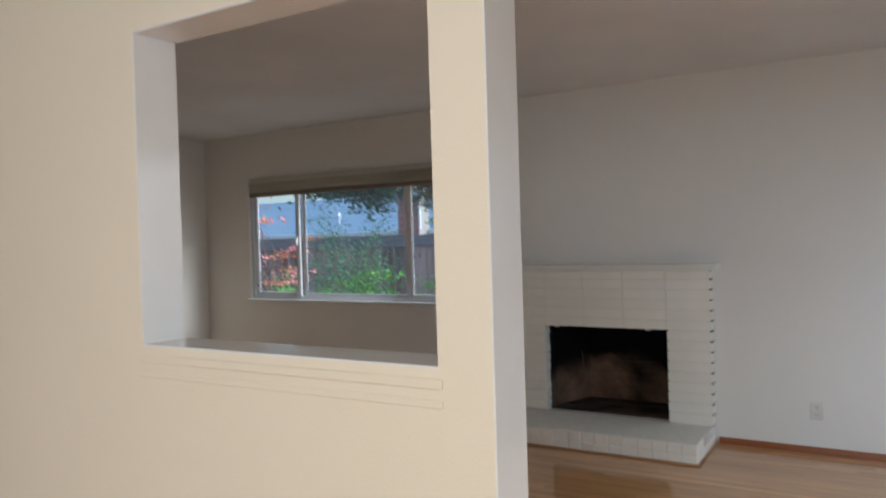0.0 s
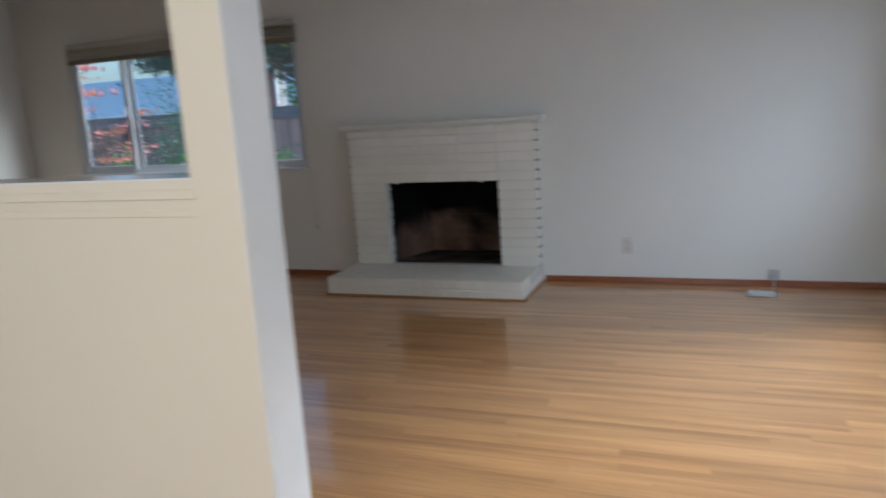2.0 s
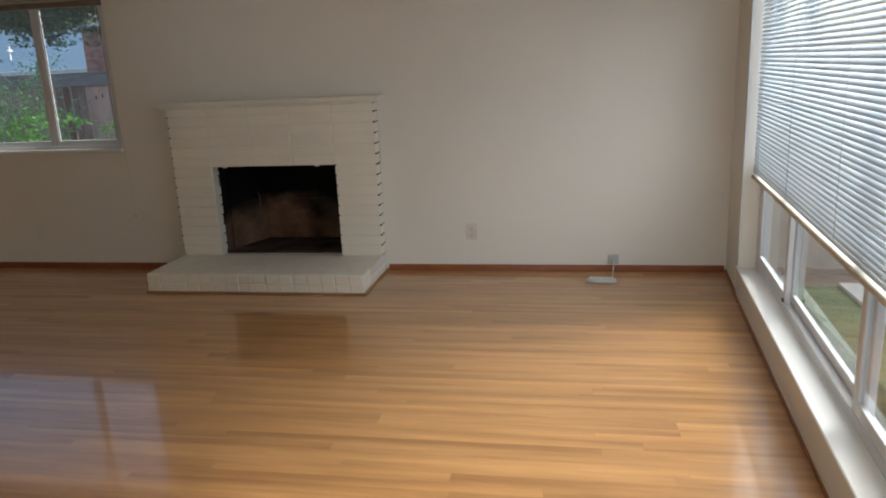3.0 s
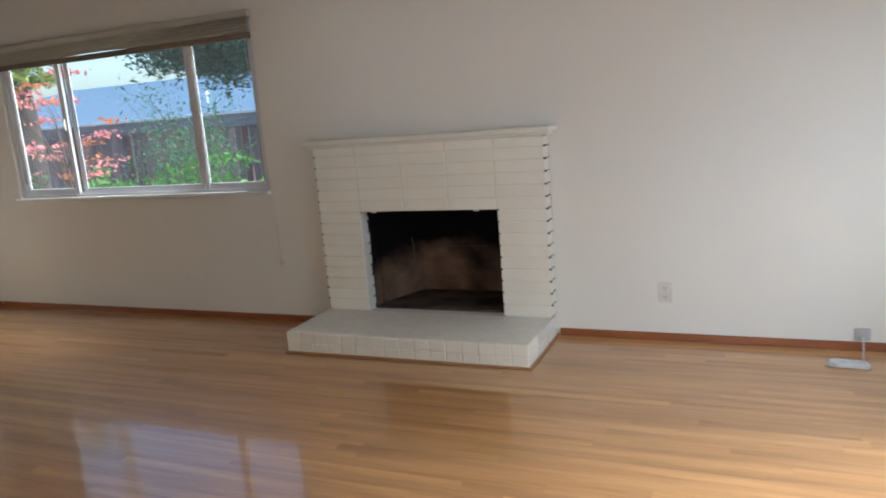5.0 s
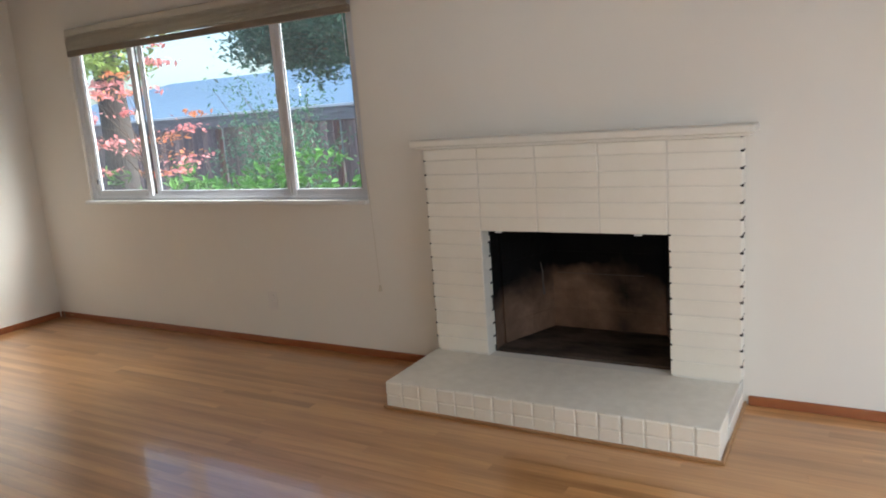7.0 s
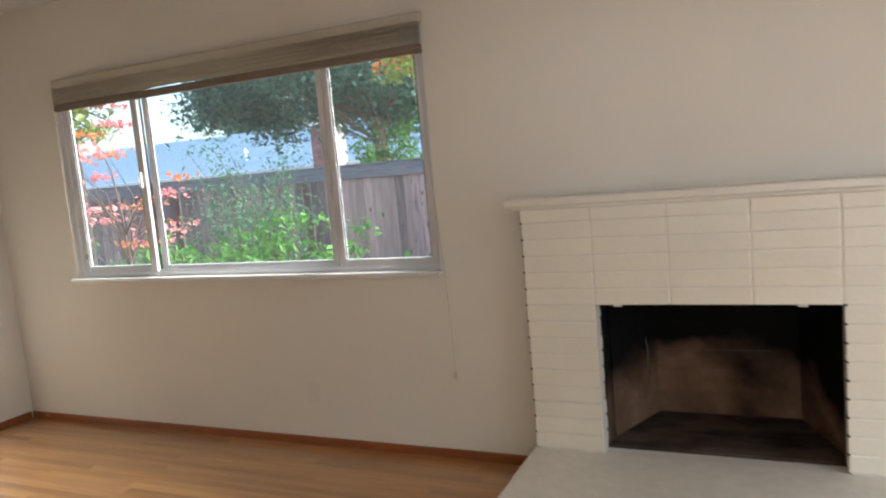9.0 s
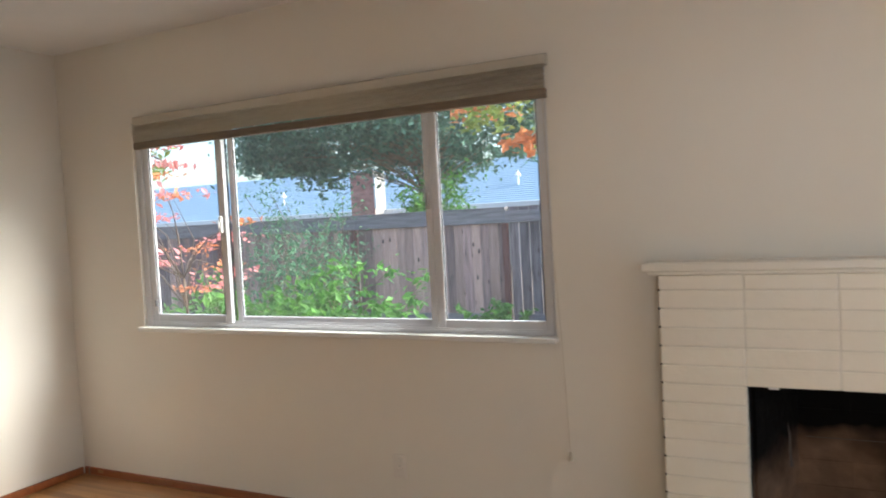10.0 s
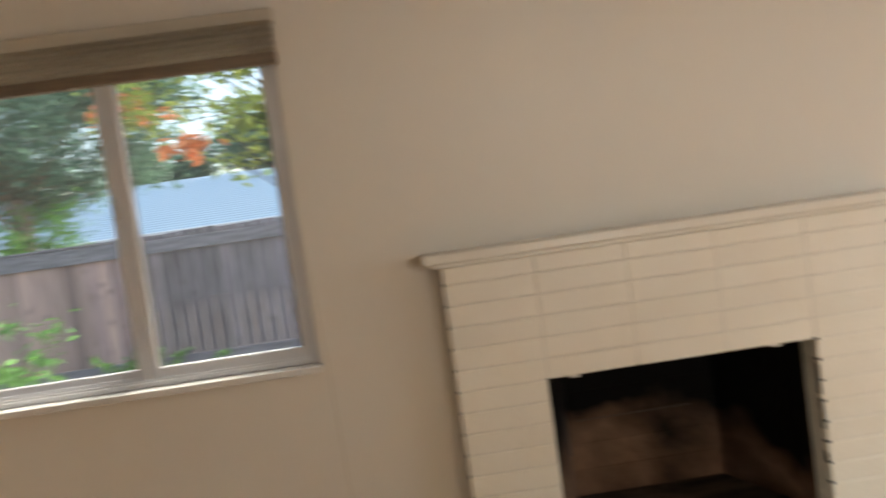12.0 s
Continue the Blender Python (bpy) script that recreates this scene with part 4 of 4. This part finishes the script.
crown_tree("autumn maple with orange and yellow-green leaves", -0.75, 2.4, (-0.15, 0, 2.2), 0.03, (-0.72, -0.1, 2.78), (0.82, 0.4, 0.72), 56,
           [("green_leaves", LEAF_YELLOW, 0.88, 46, 0.062, dict(long=1.15, spread=0.5)), ("orange_leaves", LEAF_ORANGE, 0.12, 60, 0.08, dict(long=1.15, spread=0.4))], 37, clump=0.26, limb=0.006)
for i, (x, y, h) in enumerate(((-34, 40, 5.5), (-26, 44, 6.5), (-16, 46, 5.5), (-8, 44, 6.5), (0, 42, 6.0))):
    tree("distant evergreen tree beyond the roofs", x, y, GZ, h * 0.5, 0.3, 2, [("crown", LEAF_OAK, 60, 0.3, dict(spread=0.5, flat=0.8))], 50 + i, length=h * 0.45, up=0.2)
for i, (x, y) in enumerate(((8.5, -4.5), (9.5, 1.0), (8.0, -9.0))):
    shrub("green garden hedge plant beside the path", x, y, GZ, 24, 2.2, 0.4, 30, 0.12, LEAF_FINE, 70 + i, wide=1.6)


# ---- brick courses ----
def shared(name, bm, mat):
    me = bpy.data.meshes.new(name)
    bmesh.ops.recalc_face_normals(bm, faces=bm.faces[:])
    bm.to_mesh(me)
    bm.free()
    me.materials.append(mat)
    return me


def place(name, me, parent, x, y, z, rx=0, ry=0, rz=0):
    ob = new(name, me)
    ob.parent = parent
    ob.matrix_basis = pose(x, y, z, rx, ry, rz)
    return ob


rng = random.Random(3)
BW, BH = 0.3046, CH


def rough_brick(seed, w, d, h, gap_x=0.0065, gap_z=0.0045, bevel=0.003):
    """A brick with slightly uneven, softened edges, its back lower corner at the origin."""
    r = random.Random(seed)
    bm = box((gap_x / 2, -d, gap_z / 2), (w - gap_x / 2, 0, h - gap_z / 2), bevel)
    for v in bm.verts:
        v.co += Vector((r.uniform(-1, 1) * 0.0008, r.uniform(-1, 1) * 0.0012, r.uniform(-1, 1) * min(0.0011, bevel * 0.4)))
    return bm


stretchers = [shared("brick", rough_brick(i, BW, 0.10, BH), BRICK) for i in range(4)]
top_course = shared("brick", rough_brick(9, BW, 0.10, 1.196 - FZ0 - 14 * CH - 0.001), BRICK)
for col in range(5):
    x = -0.3046 + col * BW
    for k in range(15):
        if 1 <= col <= 3 and k < 9:
            continue
        me = stretchers[rng.randrange(4)] if k < 14 else top_course
        b = place("brick", me, fire, x - 0.457 + rng.uniform(-1, 1) * 0.001, -0.005 - rng.uniform(0, 1) * 0.0015, FZ0 + k * CH)
# small dark blocks stand for the shade in emptied joints at the brick ends
for a, low, high in ((-0.3045, 1, 14), (1.2085, 1, 14), (-0.0125, 1, 9), (FX1 - 0.0005, 1, 9)):
    for k in range(low, high + 1):
        w = 0.010 + 0.004 * rng.random()
        x = a if a in (-0.3045, FX1 - 0.0005) else a + 0.013 - w
        if a == -0.0125:
            fpart("open_joint", box((-0.008, -0.034, FZ0 + k * CH - 0.004), (0.0012, -0.0205, FZ0 + k * CH + 0.005), 0.001), RAW_SHADE, "dark block for the shade in an open joint end")
            continue
        if a == -0.3045:
            w *= 0.4
        fpart("open_joint", box((x, -0.1068 if a not in (-0.3045,) else -0.1064, FZ0 + k * CH - 0.004), (x + w, -0.09, FZ0 + k * CH + 0.0045 + 0.002 * rng.random()), 0.001), RAW_SHADE, "dark block for the shade in an open joint end")
# painted inner faces of the opening's jambs are the ends of the bricks; hearth of two courses of headers
header_m = [shared("brick", rough_brick(20 + i, 0.0955, 0.19, 0.0645, 0.0004, 0.004, 0.0003), HEARTH) for i in range(4)]
front_m = [shared("brick", rough_brick(40 + i, 0.0955, 0.19, 0.0645, 0.006, 0.004, 0.004), BRICK) for i in range(4)]
for i in range(16):
    x = -0.315 + i * 0.0955
    for j in range(3):
        place("brick", (front_m if j == 0 else header_m)[rng.randrange(4)], fire, x - 0.457, -0.41 + j * 0.19 - rng.uniform(0, 0.0015) + (0.0 if j else -0.001), 0.0675 + rng.uniform(-1, 1) * 0.0005)
    place("brick", front_m[rng.randrange(4)], fire, x - 0.457 + (0.01 if i % 3 == 1 else 0.0) * 0.2, -0.412, 0.003)
side_m = [shared("brick", rough_brick(60 + i, 0.19, 0.09, 0.0645, 0.0025, 0.003, 0.0022), BRICK) for i in range(3)]
for i in range(2):
    place("brick", side_m[i], fire, 1.1235 - 0.457, -0.41 + i * 0.19, 0.003, rz=90)
    place("brick", side_m[i], fire, -0.3155 - 0.457, -0.41 + i * 0.19, 0.003, rz=90)

# firebrick joints inside
fb = [shared("firebrick", rough_brick(80 + i, 0.21, 0.012, 0.109, 0.0006, 0.0008, 0.0008), SOOT) for i in range(3)]
for k in range(7):
    for i in range(3):
        place("firebrick", fb[(i + k) % 3], fire, 0.142 + i * 0.21 - 0.457, FD - 0.001, FZ0 + 0.109 * k)
ang = math.degrees(math.atan2(FD - 0.082, 0.14))
for k in range(7):
    for i in range(2):
        place("firebrick", fb[(i + 2 * k) % 3], fire, FX0 + 0.004 + 0.0733 * i - 0.457, 0.084 + 0.198 * i, FZ0 + 0.109 * k, rz=ang)


# ---- oak strips ----
PW = 0.0572


def plank_mesh(length):
    bm = box((0.0002, 0.0001, -0.012), (length - 0.0002, PW - 0.0001, 0.0), 0.0)
    top = [v for v in bm.verts if v.co.z > -0.001]
    for v in top:
        v.co.z = 0
    return bm


lengths = (0.6, 0.9, 1.2, 1.5, 1.9, 2.4)
plank_me = {l: shared("floor_strip", plank_mesh(l), OAK) for l in lengths}
rng = random.Random(12)
rest = bmesh.new()
count = 0
row = 0
y = -PW
while y > YS:
    x = XW + 0.001 - rng.uniform(0, 0.5)
    while x < 3.50 + 0.065 * y:
        l = rng.choice(lengths)
        near = count < 300 and y > -4.6 and x + l > -3.4 and y < -0.2
        x1 = min(x + l, 3.575 + 0.065 * y)
        if near and x1 == x + l and x > XW - 0.1:
            place("floor_strip", plank_me[l], floor, x, y, 0.0)
            count += 1
        else:
            add_box(rest, (max(x, XW - 0.09) + 0.0002, y + 0.0001, -0.012), (x1 - 0.0002, y + PW - 0.0001, 0.0))
        x += l
    y -= PW
    row += 1
OAK_REST = OAK.copy()
OAK_REST.name = "honey_oak_strip_joined"
nt = OAK_REST.node_tree
for nd in [q for q in nt.nodes if q.type == "OBJECT_INFO"]:
    g = nt.nodes.new("ShaderNodeNewGeometry")
    for l in list(nd.outputs["Random"].links):
        nt.links.new(g.outputs["Random Per Island"], l.to_socket)
tagged(finish(rest, "floor_strip_field", OAK_REST, floor), kind="stuff")

# ---- marks and small metal in the firebox ----
scar = bmesh.new()
tube(scar, [(0.095, 0.345, 0.60), (0.112, 0.355, 0.54), (0.122, 0.365, 0.47), (0.122, 0.365, 0.40), (0.125, 0.37, 0.34)], 0.003, 6, 0.008)
fpart("ash_streak", scar, ASH, "pale curved ash streak on the soot")
fpart("ledge", box((0.18, FD - 0.018, 0.450), (0.66, FD - 0.002, 0.4518)), ASH, "thin pale mortar line across the back")
for x in (0.09, 0.78):
    fpart("clip", box((x - 0.018, -0.098, FZ1 - 0.008), (x + 0.018, -0.085, FZ1 - 0.0005), 0.002), TRIM, "small white clip under the lintel")
for z in (0.21, 0.30):
    j = box((0.02, -0.003, -0.003), (0.16, 0.004, 0.003))
    bmesh.ops.transform(j, matrix=pose(0.0, 0.085, z, 0, -8, ang), verts=j.verts[:])
    fpart("side_joint", j, ASH, "pale mortar line")
trimm = boxes([((-0.328, -0.612, 0.0), (1.226, -0.601, 0.014)), ((1.2135, -0.600, 0.0), (1.226, -0.001, 0.014)), ((-0.328, -0.600, 0.0), (-0.3165, -0.001, 0.014))], 0.003)
fpart("shoe_moulding", trimm, SHOE, "thin tan wooden strip round the hearth")
